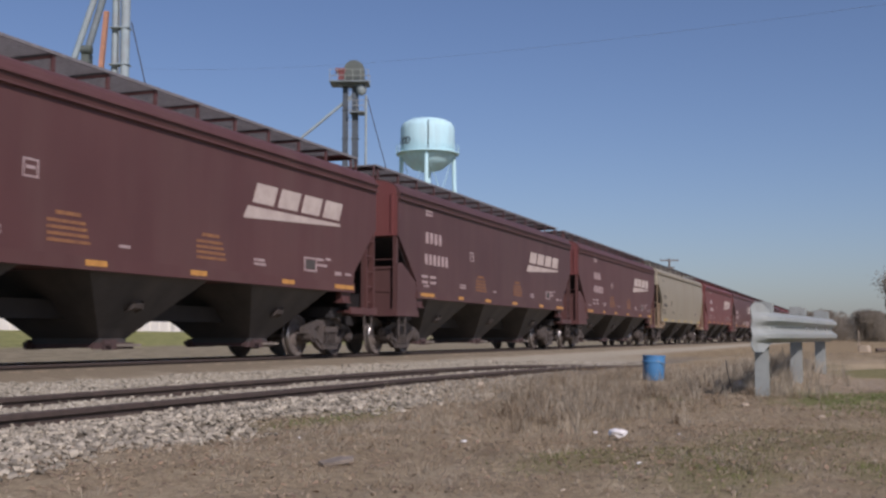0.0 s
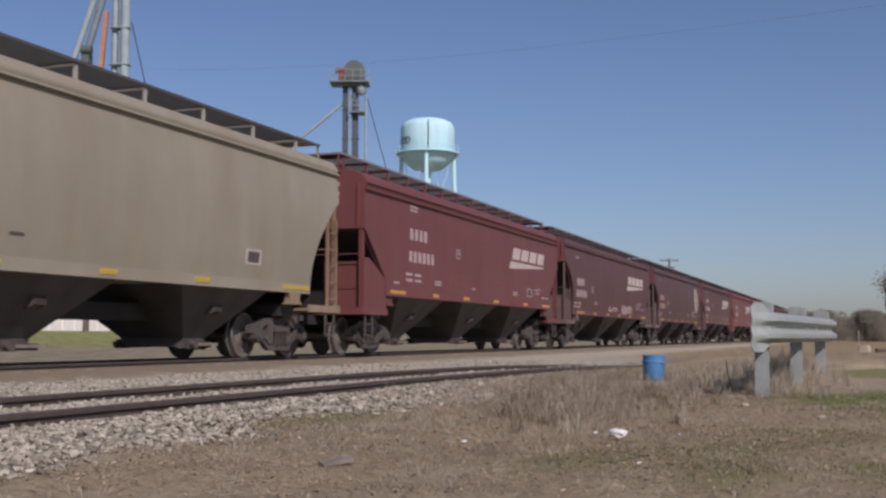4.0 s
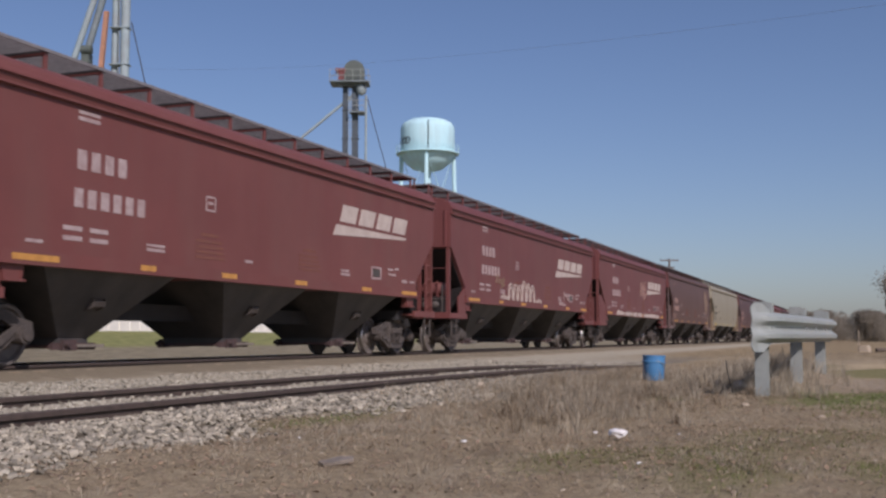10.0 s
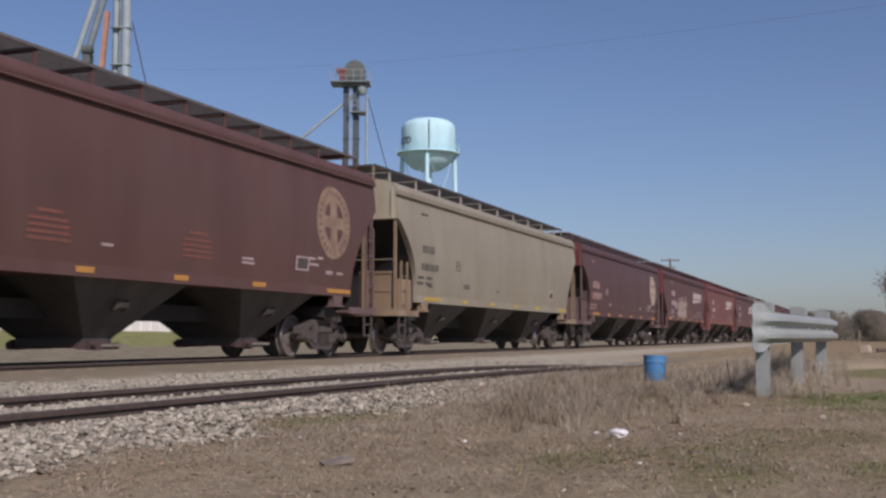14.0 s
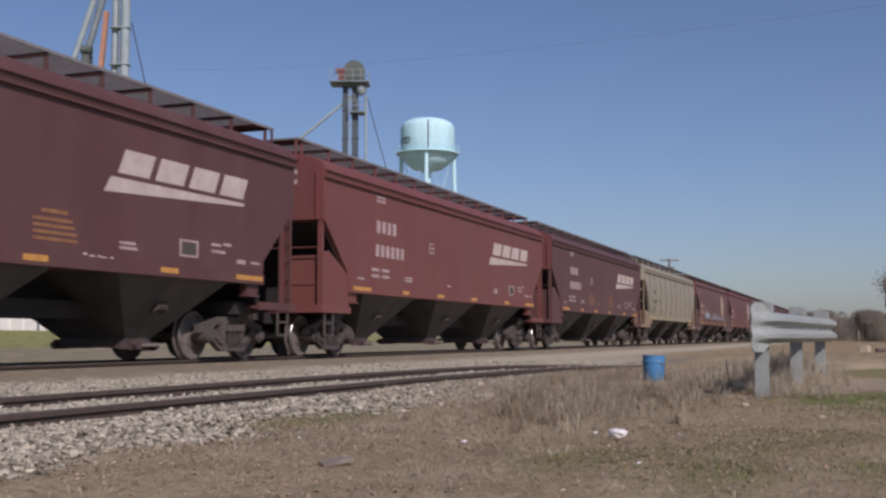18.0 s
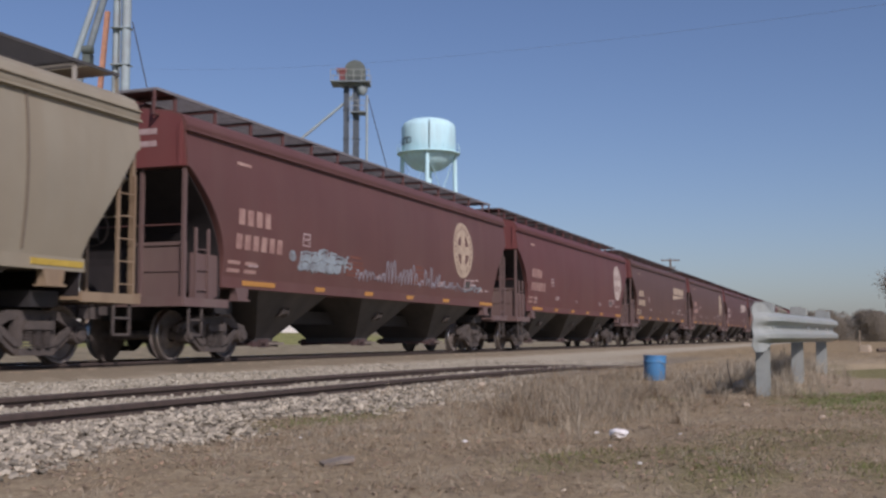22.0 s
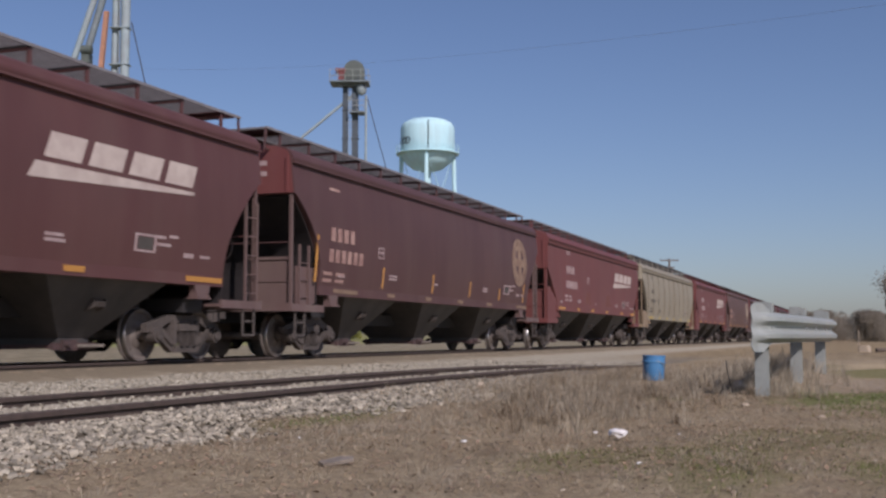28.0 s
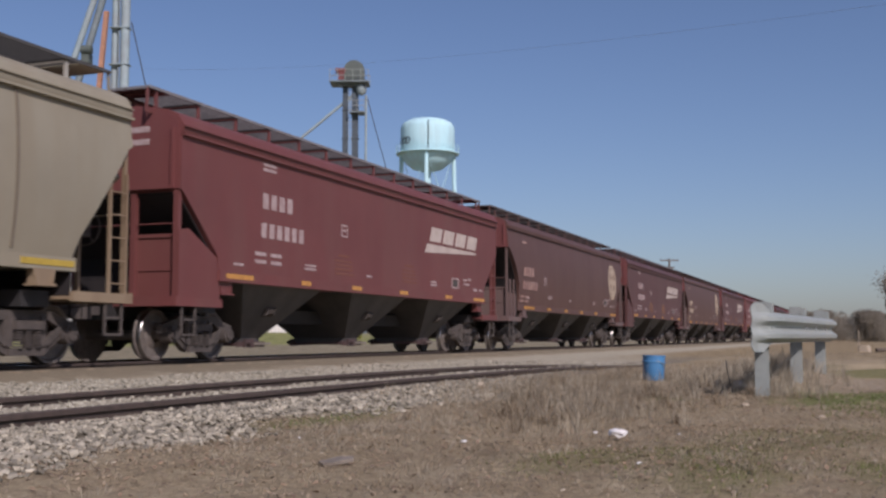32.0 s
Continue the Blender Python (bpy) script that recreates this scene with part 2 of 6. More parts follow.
def prism(bm, pts, axis, a, b):
    """Extrude a closed outline. axis 'y': pts are (x, z); 'x': (y, z); 'z': (x, y)."""
    def at(p, w):
        return {"y": (p[0], w, p[1]), "x": (w, p[0], p[1]), "z": (p[0], p[1], w)}[axis]
    lo, hi = [bm.verts.new(at(p, a)) for p in pts], [bm.verts.new(at(p, b)) for p in pts]
    k = len(pts)
    bm.faces.new(lo[::-1])
    bm.faces.new(hi)
    for i in range(k):
        bm.faces.new((lo[i], lo[(i + 1) % k], hi[(i + 1) % k], hi[i]))


def tube(bm, p0, p1, r, n=8, r1=None):
    p0, p1 = Vector(p0), Vector(p1)
    d = (p1 - p0).normalized()
    u = d.orthogonal().normalized()
    w = d.cross(u)
    ring = [[bm.verts.new(p + (u * math.cos(2 * math.pi * i / n) + w * math.sin(2 * math.pi * i / n)) * q) for i in range(n)] for p, q in ((p0, r), (p1, r if r1 is None else r1))]
    for i in range(n):
        bm.faces.new((ring[0][i], ring[0][(i + 1) % n], ring[1][(i + 1) % n], ring[1][i]))
    bm.faces.new(ring[0][::-1])
    bm.faces.new(ring[1])


def bar(bm, p0, p1, w):
    """Square bar between two points."""
    tube(bm, p0, p1, w * 0.7071, 4)


def lathe(bm, prof, n=32, axis="z", centre=(0, 0, 0)):
    """Revolve (r, h) points."""
    rings = []
    for r, h in prof:
        ring = []
        for i in range(n):
            a = 2 * math.pi * i / n
            c, s = r * math.cos(a), r * math.sin(a)
            p = {"z": (c, s, h), "y": (c, h, s), "x": (h, c, s)}[axis]
            ring.append(bm.verts.new(Vector(p) + Vector(centre)))
        rings.append(ring)
    for a, b in zip(rings, rings[1:]):
        for i in range(n):
            bm.faces.new((a[i], a[(i + 1) % n], b[(i + 1) % n], b[i]))
    bm.faces.new(rings[0])
    bm.faces.new(rings[-1][::-1])


def link(name, me, material, parent=None, label="", at=None):
    """An object on a (shared) mesh, with its own material."""
    ob = new(name, me)
    if not me.materials:
        me.materials.append(material)
    if me.materials[0] != material:
        ob.material_slots[0].link = "OBJECT"
        ob.material_slots[0].material = material
    ob.parent = parent
    if at is not None:
        ob.matrix_basis = at if isinstance(at, Matrix) else Matrix.Translation(at)
    if label:
        ob["label"] = label
    return ob


def part(name, bm, material, parent, label="", smooth=False, at=None):
    return link(name, finish(bm, name, smooth), material, parent, label, at)


def empty(name, at, label, category, group="", kind=""):
    ob = new(name)
    ob.empty_display_size = 0.3
    ob.matrix_basis = at if isinstance(at, Matrix) else Matrix.Translation(at)
    return tagged(ob, label, category, group, kind)


# ---- ground ----
def smooth_step(v, a, b):
    t = np.clip((v - a) / (b - a), 0, 1)
    return t * t * (3 - 2 * t)


def siding_y(x):
    """Centre line of the siding, which bends away from the main line."""
    x = np.asarray(x, dtype=float)
    t = np.clip(x - 11.0, 0, 21.0)
    return 5.86 - 0.0085 * t * t - np.clip(x - 32.0, 0, None) * 0.357


BERM = 0.20        # low weedy bank that carries the barrier's far posts


def ground_z(x, y):
    x, y = np.asarray(x, dtype=float), np.asarray(y, dtype=float)
    r = 0.018 * np.sin(1.3 * x + 0.7 * y) + 0.014 * np.sin(2.9 * x - 1.7 * y + 1) + 0.012 * np.sin(0.6 * x + 3.1 * y + 2) + 0.008 * np.sin(6.1 * x + 5.3 * y)
    near = 1 - smooth_step(np.abs(x) + np.abs(y), 60, 120)
    bed = smooth_step(y, 10.5, 11.4) * (1 - smooth_step(y, 14.0, 15.2))
    side = 1 - smooth_step(np.abs(y - siding_y(x)), 0.9, 1.6)
    z = r * near * (1 - bed) * (1 - 0.6 * side) + 0.115 * bed + 0.01 * side
    z = z + BERM * np.exp(-((x - 15.2) / 2.0) ** 2 - ((y - 1.15) / 0.62) ** 2)
    z = z - 0.12 * smooth_step(y, 14.4, 15.6) * (1 - smooth_step(y, 17, 20))
    return z + 0.95 * smooth_step(y, 17, 42) * (1 - smooth_step(x, 140, 420))


def steps(*spans):
    out = []
    for a, b, s in spans:
        out += list(np.arange(a, b, s))
    return np.array(out + [spans[-1][1]])


def grid_mesh(name, xs, ys, zf):
    X, Y = np.meshgrid(xs, ys, indexing="ij")
    Z = zf(X, Y)
    nx, ny = len(xs), len(ys)
    idx = np.arange(nx * ny).reshape(nx, ny)
    quads = np.stack([idx[:-1, :-1], idx[1:, :-1], idx[1:, 1:], idx[:-1, 1:]], -1).reshape(-1, 4)
    me = bpy.data.meshes.new(name)
    me.from_pydata(np.stack([X, Y, Z], -1).reshape(-1, 3).tolist(), [], quads.tolist())
    me.polygons.foreach_set("use_smooth", [True] * len(me.polygons))
    return me


gx = steps((-800, -40, 40), (-40, -4, 3), (-4, 26, 0.2), (26, 60, 1), (60, 200, 10), (200, 3000, 200))
gy = steps((-800, -60, 60), (-60, -6, 3), (-6, 16, 0.2), (16, 60, 1.5), (60, 200, 10), (200, 1500, 100))
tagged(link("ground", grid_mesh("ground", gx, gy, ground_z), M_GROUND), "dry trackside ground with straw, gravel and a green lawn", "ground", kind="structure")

# ---- tracks ----
RAIL_Y, RAIL_Z = 12.5, 0.18
GAUGE = 1.435


def rail_profile():
    return [(-0.07, -0.17), (0.07, -0.17), (0.07, -0.158), (0.014, -0.14), (0.011, -0.05), (0.036, -0.038), (0.036, -0.006), (0.028, 0.0), (-0.028, 0.0), (-0.036, -0.006), (-0.036, -0.038), (-0.011, -0.05), (-0.014, -0.14), (-0.07, -0.158)]


def rail_mesh(name, path):
    bm = bmesh.new()
    prof = rail_profile()
    rings = []
    for i, (x, y, z) in enumerate(path):
        a, b = path[max(i - 1, 0)], path[min(i + 1, len(path) - 1)]
        d = Vector((b[0] - a[0], b[1] - a[1], 0)).normalized()
        w = Vector((-d.y, d.x, 0))
        rings.append([bm.verts.new(Vector((x, y, z + q[1])) + w * q[0]) for q in prof])
    k = len(prof)
    for r0, r1 in zip(rings, rings[1:]):
        for i in range(k):
            f = bm.faces.new((r0[i], r0[(i + 1) % k], r1[(i + 1) % k], r1[i]))
            f.material_index = 1 if i == 7 else 0
    bm.faces.new(rings[0])
    bm.faces.new(rings[-1][::-1])
    me = finish(bm, name)
    return me


def tie_mesh(v):
    rnd = random.Random(40 + v)
    bm = bmesh.new()
    box(bm, -0.115, 0.115, -1.3, 1.3, -0.17, 0.0)
    bmesh.ops.bevel(bm, geom=bm.edges[:], offset=0.012, segments=1, affect="EDGES")
    for q in bm.verts:
        q.co += Vector((rnd.uniform(-0.008, 0.008), rnd.uniform(-0.03, 0.03), rnd.uniform(-0.006, 0.004)))
    return finish(bm, "tie")


TIES = [tie_mesh(i) for i in range(4)]


def track(label, centre, z, x0, x1, xend, step, shiny, drop):
    thing = empty("railway_track", (0, 0, 0), label, "railway track", kind="structure")
    rnd = random.Random(3)
    for s in (-1, 1):
        xs = sorted(set(list(np.arange(x0, min(x1, 60), step)) + [xend] + ([-780.0] if shiny else [])))
        path = [(x, float(centre(x)) + s * GAUGE / 2, z if shiny else z - 0.2 * float(smooth_step(x, 17, 30))) for x in xs]
        me = rail_mesh("rail", path)
        ob = link("rail", me, M_RAIL, thing)
        me.materials.append(M_RAILTOP if shiny else M_RAIL)
    x = x0
    while x < x1:
        a = math.atan2(float(centre(x + 0.2) - centre(x - 0.2)), 0.4)
        link("tie", TIES[rnd.randrange(4)], M_TIE, thing, at=pose(x, float(centre(x)) + rnd.uniform(-0.04, 0.04), z - drop + rnd.uniform(-0.01, 0.004), 0, 0, math.degrees(a) + rnd.uniform(-1.2, 1.2)))
        x += 0.52
    return thing


track("main railway line, polished rails on wooden ties", lambda x: RAIL_Y + 0 * x, RAIL_Z, -12, 110, 2500, 30, True, 0.075)
track("rusty siding track half sunk in pale gravel", siding_y, 0.11, -4, 40, 46, 1.0, False, 0.16)


# ---- hopper cars ----
HLK = {"slope": 8.62, "round": 8.98, "swell": 8.98}      # half length of the body
HW = 1.60          # half width
GAP = 1.34         # between the bodies of coupled cars
EAVE = {"slope": 3.93, "swell": 3.93, "round": 4.05}
SILL = 1.46
CACHE = {}


def cached(key, build, smooth=False):
    if key not in CACHE:
        bm = bmesh.new()
        build(bm)
        CACHE[key] = finish(bm, key.split(":")[0], smooth)
    return CACHE[key]


def sill_z(kind):
    return {"slope": 1.46, "swell": 1.42, "round": 1.36}[kind]


def side_y(kind, z):
    """Half width of the body at a height: flat sides, or sides that swell."""
    return HW if kind == "slope" else HW + 0.03 - 0.10 * ((z - 2.75) / 1.25) ** 2


def end_inset(kind, z):
    """How far the cut end stands back at a height."""
    if kind == "swell":
        return float(np.interp(z, (1.42, 1.78, 3.4, 3.46), (1.32, 1.28, 0.1, 0.0)))
    if kind == "slope":
        return float(np.interp(z, (1.46, 1.9, 2.9, 2.96), (1.24, 1.18, 0.1, 0.0)))
    if z >= 3.38:
        return 0.0
    c = min(max((z - 1.75) / 1.63, 0.0), 1.0)
    return 0.05 + 1.17 * (1 - c ** 1.85)


def body_mesh(kind):
    def build(bm):
        low = sill_z(kind)
        if kind == "slope":
            zs = [low, 1.9, 2.9, 2.96, EAVE[kind]]
        elif kind == "swell":
            zs = [low, 1.65, 1.9, 2.15, 2.4, 2.65, 2.9, 3.15, 3.4, 3.46, 3.7, EAVE[kind]]
        else:
            zs = [low] + list(np.linspace(1.5, 3.36, 18)) + [3.385, 3.7, EAVE[kind]]
        rings = []
        for z in zs:
            e, y = HLK[kind] - end_inset(kind, z), side_y(kind, z)
            rings.append([bm.verts.new(q) for q in ((-e, -y, z), (e, -y, z), (e, y, z), (-e, y, z))])
        for a, b in zip(rings, rings[1:]):
            for i in range(4):
                bm.faces.new((a[i], a[(i + 1) % 4], b[(i + 1) % 4], b[i]))
        bm.faces.new(rings[0])
        bm.faces.new(rings[-1])
    return cached("body:" + kind, build, True)


ROOF = [(1.555, 3.905), (1.62, 3.94), (1.645, 4.01), (1.635, 4.09), (1.60, 4.13), (1.59, 4.17), (1.52, 4.26), (1.30, 4.36), (0.85, 4.44), (0.4, 4.47)]


def roof_mesh(kind):
    def build(bm):
        k = side_y(kind, EAVE[kind]) / HW
        q = (4.495 - EAVE[kind]) / 0.565
        outline = [(y, 4.47 - (4.47 - z) * q) for y, z in ROOF]
        prism(bm, [(-y * k, z) for y, z in outline] + [(y * k, z) for y, z in reversed(outline)], "x", -HLK[kind], HLK[kind])
    return cached("roof:" + kind, build, True)


def hopper_mesh():
    def build(bm):
        lv = [(1.95, 1.50, SILL + 0.25), (1.62, 1.49, SILL - 0.02), (0.36, 0.69, 0.40), (0.36, 0.68, 0.30)]
        rings = [[bm.verts.new((sx * a, sy * b, z)) for sx, sy in ((-1, -1), (1, -1), (1, 1), (-1, 1))] for a, b, z in lv]
        for r0, r1 in zip(rings, rings[1:]):
            for i in range(4):
                bm.faces.new((r0[i], r0[(i + 1) % 4], r1[(i + 1) % 4], r1[i]))
        bm.faces.new(rings[0])
        bm.faces.new(rings[-1])
    return cached("hopper:", build)


def gate_mesh():
    def build(bm):
        box(bm, -0.42, 0.42, -0.70, 0.70, 0.24, 0.30)
        for s in (-1, 1):
            box(bm, -0.50, 0.50, s * 0.70 - 0.04, s * 0.70 + 0.04, 0.22, 0.33)
            tube(bm, (-0.3, s * 0.72, 0.30), (-0.3, s * 0.9, 0.30), 0.045, 8)
            box(bm, -0.36, -0.04, s * 0.78 - 0.03, s * 0.78 + 0.03, 0.21, 0.38)
    return cached("gate:", build)


def gate_rod_mesh():
    def build(bm):
        box(bm, -0.05, 0.60, -0.03, 0.03, 0.26, 0.31)
    return cached("gate_rod:", build)


def shaker_mesh():
    """Cast vibrator bracket on the sloping side of a hopper, towards -y."""
    def build(bm):
        prism(bm, [(-1.14, 1.0), (-1.22, 0.98), (-1.18, 0.9), (-1.05, 0.86)], "x", -0.12, 0.12)
        for x in (-0.15, 0.12):
            prism(bm, [(-1.16, 1.03), (-1.21, 1.01), (-1.17, 0.88), (-1.01, 0.82)], "x", x, x + 0.03)
    return cached("shaker_bracket:", build)


def jacking_pad_mesh(kind):
    """Gusseted pad hanging under the side sill above the bogie, near side at y = 0."""
    def build(bm):
        z = sill_z(kind) - 0.02
        prism(bm, [(-0.22, z), (0.24, z), (0.20, z - 0.22), (-0.16, z - 0.22)], "y", 0.05, 0.09)
        box(bm, -0.20, 0.22, 0.0, 0.24, z - 0.25, z - 0.22)
        for x in (-0.18, 0.16):
            prism(bm, [(0.02, z - 0.22), (0.20, z - 0.22), (0.20, z), (0.06, z)], "x", x, x + 0.02)
    return cached("jacking_pad:" + kind, build)


def end_sheet_mesh(kind):
    """Upper end wall of the body, above the cut-out; +x is outward."""
    def build(bm):
        k = side_y(kind, EAVE[kind]) / HW
        q = (4.495 - EAVE[kind]) / 0.565
        low_z = {"slope": 2.97, "swell": 3.47, "round": 3.39}[kind]
        half = [(side_y(kind, low_z) - 0.03, low_z), (side_y(kind, EAVE[kind]) - 0.03, EAVE[kind])] + [((y - 0.05) * k, 4.45 - (4.47 - z) * q) for y, z in ROOF[5:]]
        prism(bm, [(-y, z) for y, z in half] + [(y, z) for y, z in reversed(half)], "x", 0.002, 0.012)
        for s in (-1, 1):
            box(bm, 0.012, 0.05, s * 1.44 - 0.03, s * 1.44 + 0.03, low_z, EAVE[kind] + 0.1)
        box(bm, 0.012, 0.045, -1.41, 1.41, low_z, low_z + 0.06)
    return cached("end_sheet:" + kind, build)


def reservoir_mesh():
    """Air reservoir and control valve hung across the end; +x is outward, near side towards +y."""
    def build(bm):
        lathe(bm, [(0.05, 0.62), (0.17, 0.66), (0.20, 0.74), (0.20, 1.22), (0.17, 1.30), (0.05, 1.34)], 16, "y", (-0.30, 0, 1.78))
        for y in (0.80, 1.16):
            box(bm, -0.52, -0.08, y - 0.02, y + 0.02, 1.56, 1.60)
            box(bm, -0.10, -0.07, y - 0.02, y + 0.02, 1.56, 2.02)
    return cached("air_reservoir:", build, True)


def valve_mesh():
    def build(bm):
        box(bm, -0.30, -0.10, 0.70, 0.95, 1.16, 1.42)
        lathe(bm, [(0.03, -0.02), (0.10, 0.0), (0.10, 0.14), (0.05, 0.18)], 12, "x", (-0.10, 1.12, 1.34))
        lathe(bm, [(0.03, -0.02), (0.08, 0.0), (0.08, 0.12), (0.04, 0.15)], 12, "x", (-0.10, 0.82, 1.30))
        tube(bm, (-0.1, 0.5, 1.5), (-0.1, 1.45, 1.5), 0.02, 6)
        tube(bm, (-0.1, 1.3, 1.05), (-0.1, 1.3, 1.9), 0.02, 6)
    return cached("brake_valve:", build, True)


def centre_sill_mesh():
    def build(bm):
        box(bm, -8.72, 8.72, -0.32, 0.32, 0.72, 1.02)
        for s in (-1, 1):
            box(bm, s * 7.24 - 0.3, s * 7.24 + 0.3, -1.25, 1.25, 0.86, 1.1)
            box(bm, s * 6.7 - 0.6, s * 6.7 + 0.6, -0.28, 0.28, 1.0, 1.6)
    return cached("centre_sill:", build)


def sill_mesh(kind):
    def build(bm):
        z = sill_z(kind)
        y, e = HW - side_y(kind, z), HLK[kind] - 1.22
        box(bm, -e, e, y - 0.03, y + 0.03, z - 0.02, z + 0.17)
        box(bm, -e, e, y - 0.03, y + 0.12, z - 0.03, z - 0.01)
    return cached("side_sill:" + kind, build)


def drip_mesh(kind):
    def build(bm):
        y, z = HW - side_y(kind, EAVE[kind]), EAVE[kind]
        box(bm, -HLK[kind], HLK[kind], y - (0.07 if kind == "slope" else 0.085), y + 0.03, z - 0.045, z - 0.005)
        if kind == "swell":
            box(bm, -HLK[kind], HLK[kind], y - 0.075, y + 0.02, z + 0.12, z + 0.14)
        if kind == "slope":
            box(bm, -HLK[kind], HLK[kind], y - 0.085, y + 0.02, 4.035, 4.06)
    return cached("eave_rail:" + kind, build)


BOARD_Z = 4.78


def board_mesh(kind):
    """Roof walkway: frame, bearer strips and grating bars."""
    def build(bm):
        y0, y1, z, e = -1.02, -0.17, BOARD_Z, HLK[kind] + 0.15
        for y in (y0, y1):
            box(bm, -e, e, y - 0.012, y + 0.012, z - 0.05, z)
        k = 14
        for i in range(1, k):
            y = y0 + (y1 - y0) * i / k
            box(bm, -e, e, y - 0.005, y + 0.005, z - 0.02, z)
        x = -e
        while x <= e + 0.01:
            box(bm, x - 0.004, x + 0.004, y0, y1, z - 0.034, z - 0.004)
            x += 0.1
    return cached("running_board:" + kind, build)


def bracket_mesh():
    def build(bm):
        box(bm, -0.02, 0.02, -0.95, -0.22, BOARD_Z - 0.09, BOARD_Z - 0.055)
        box(bm, -0.035, 0.035, -0.99, -0.95, 4.32, BOARD_Z - 0.052)
        box(bm, -0.012, 0.012, -0.22, -0.20, 4.36, BOARD_Z - 0.052)
    return cached("bracket:", build)


def crossbar_mesh():
    """Bearer under a joint of the walkway."""
    def build(bm):
        box(bm, -0.022, 0.022, -1.03, -0.16, BOARD_Z - 0.055, BOARD_Z + 0.005)
    return cached("crossbar:", build)


def crosswalk_mesh():
    def build(bm):
        box(bm, -0.3, 0.3, -1.02, 1.02, BOARD_Z - 0.04, BOARD_Z - 0.015)
        for s in (-1, 1):
            bar(bm, (0.38, s * 0.98, BOARD_Z - 0.02), (0.42, s * 0.98, 4.30), 0.04)
            bar(bm, (0.24, s * 0.98, BOARD_Z - 0.02), (0.38, s * 0.98, BOARD_Z - 0.02), 0.04)
            bar(bm, (0.42, s * 0.98, 4.32), (0.2, s * 0.98, 4.32), 0.04)
    return cached("crosswalk:", build)


def coaming_mesh():
    def build(bm):
        box(bm, -8.3, 8.3, -0.14, 0.14, 4.4, 4.70)
        for i in range(8):
            box(bm, -8.25 + i * 2.06, -6.23 + i * 2.06, -0.155, 0.155, 4.70, 4.79)
    return cached("hatch_cover:", build)


def end_panel_mesh(kind, y0, y1):
    """Lower closing panel across part of the end; +x is outward."""
    def build(bm):
        top = {"slope": 2.2, "swell": 1.85, "round": 2.08}[kind]
        box(bm, -0.16, -0.12, y0, y1, 1.03, top)
        box(bm, -0.12, -0.10, y0, y1, 1.56, 1.60)
        box(bm, -0.12, -0.09, y0, y1, top - 0.06, top)
    return cached("end_panel:%s%.1f" % (kind, y0), build)


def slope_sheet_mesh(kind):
    """Floor of the hopper over the bogie, seen from below in the cut end; its black stands for shade."""
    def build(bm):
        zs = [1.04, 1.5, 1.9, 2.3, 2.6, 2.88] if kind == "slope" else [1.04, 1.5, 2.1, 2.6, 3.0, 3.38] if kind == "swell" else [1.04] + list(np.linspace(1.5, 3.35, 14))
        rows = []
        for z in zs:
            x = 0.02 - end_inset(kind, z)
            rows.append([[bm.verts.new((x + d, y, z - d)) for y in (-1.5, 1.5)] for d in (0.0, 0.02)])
        # strip up the flat end wall: painted shade that makes the opening taller
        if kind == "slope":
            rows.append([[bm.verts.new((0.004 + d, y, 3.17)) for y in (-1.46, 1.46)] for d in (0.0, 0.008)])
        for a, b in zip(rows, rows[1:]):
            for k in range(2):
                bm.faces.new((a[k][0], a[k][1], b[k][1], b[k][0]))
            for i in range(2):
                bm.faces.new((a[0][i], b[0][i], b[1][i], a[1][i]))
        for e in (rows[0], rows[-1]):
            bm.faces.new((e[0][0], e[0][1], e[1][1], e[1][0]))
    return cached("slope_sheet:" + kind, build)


def gusset_mesh(kind):
    """Side closing sheet below the cut end, at the car's side; +x outward, origin at the body's end."""
    def build(bm):
        if kind == "swell":
            prism(bm, [(0.0, 1.04), (0.0, 1.78), (-0.2, 1.84), (-1.24, 1.74), (-1.34, 1.04)], "y", -0.02, 0.02)
        elif kind == "slope_open":
            prism(bm, [(-0.66, 1.04), (-0.66, 1.56), (-1.2, 1.84), (-1.3, 1.04)], "y", -0.02, 0.02)
        elif kind == "slope":
            prism(bm, [(0.0, 1.04), (0.0, 2.26), (-0.28, 2.3), (-1.2, 1.84), (-1.3, 1.04)], "y", -0.02, 0.02)
        else:
            prism(bm, [(-0.35, 1.04), (-0.35, 1.9), (-1.15, 1.9), (-1.26, 1.6), (-1.26, 1.2), (-0.9, 1.04)], "y", 0.10, 0.14)
    return cached("gusset:" + kind, build)


def platform_mesh():
    def build(bm):
        box(bm, -1.35, 0.06, -1.55, 1.55, 0.98, 1.03)
        box(bm, 0.0, 0.08, -1.6, 1.6, 0.95, 1.12)
        for s in (-1, 1):
            box(bm, -1.35, 0.06, s * 1.58 - 0.03, s * 1.58 + 0.03, 0.95, 1.1)
    return cached("end_sill:", build)


def post_mesh(kind):
    def build(bm):
        w = 0.05 if kind == "slope" else 0.032
        box(bm, -w, w, -w, w, 0.95, 3.05 if kind == "slope" else 3.42)
    return cached("post:" + kind, build)


def ladder_mesh(z1):
    def build(bm):
        for x in (-0.2, 0.2):
            box(bm, x - 0.02, x + 0.02, -0.02, 0.03, 0.95, z1)
        z = 1.25
        while z < z1 - 0.1:
            tube(bm, (-0.2, 0.0, z), (0.2, 0.0, z), 0.012, 6)
            z += 0.36
    return cached("ladder:%.2f" % z1, build)


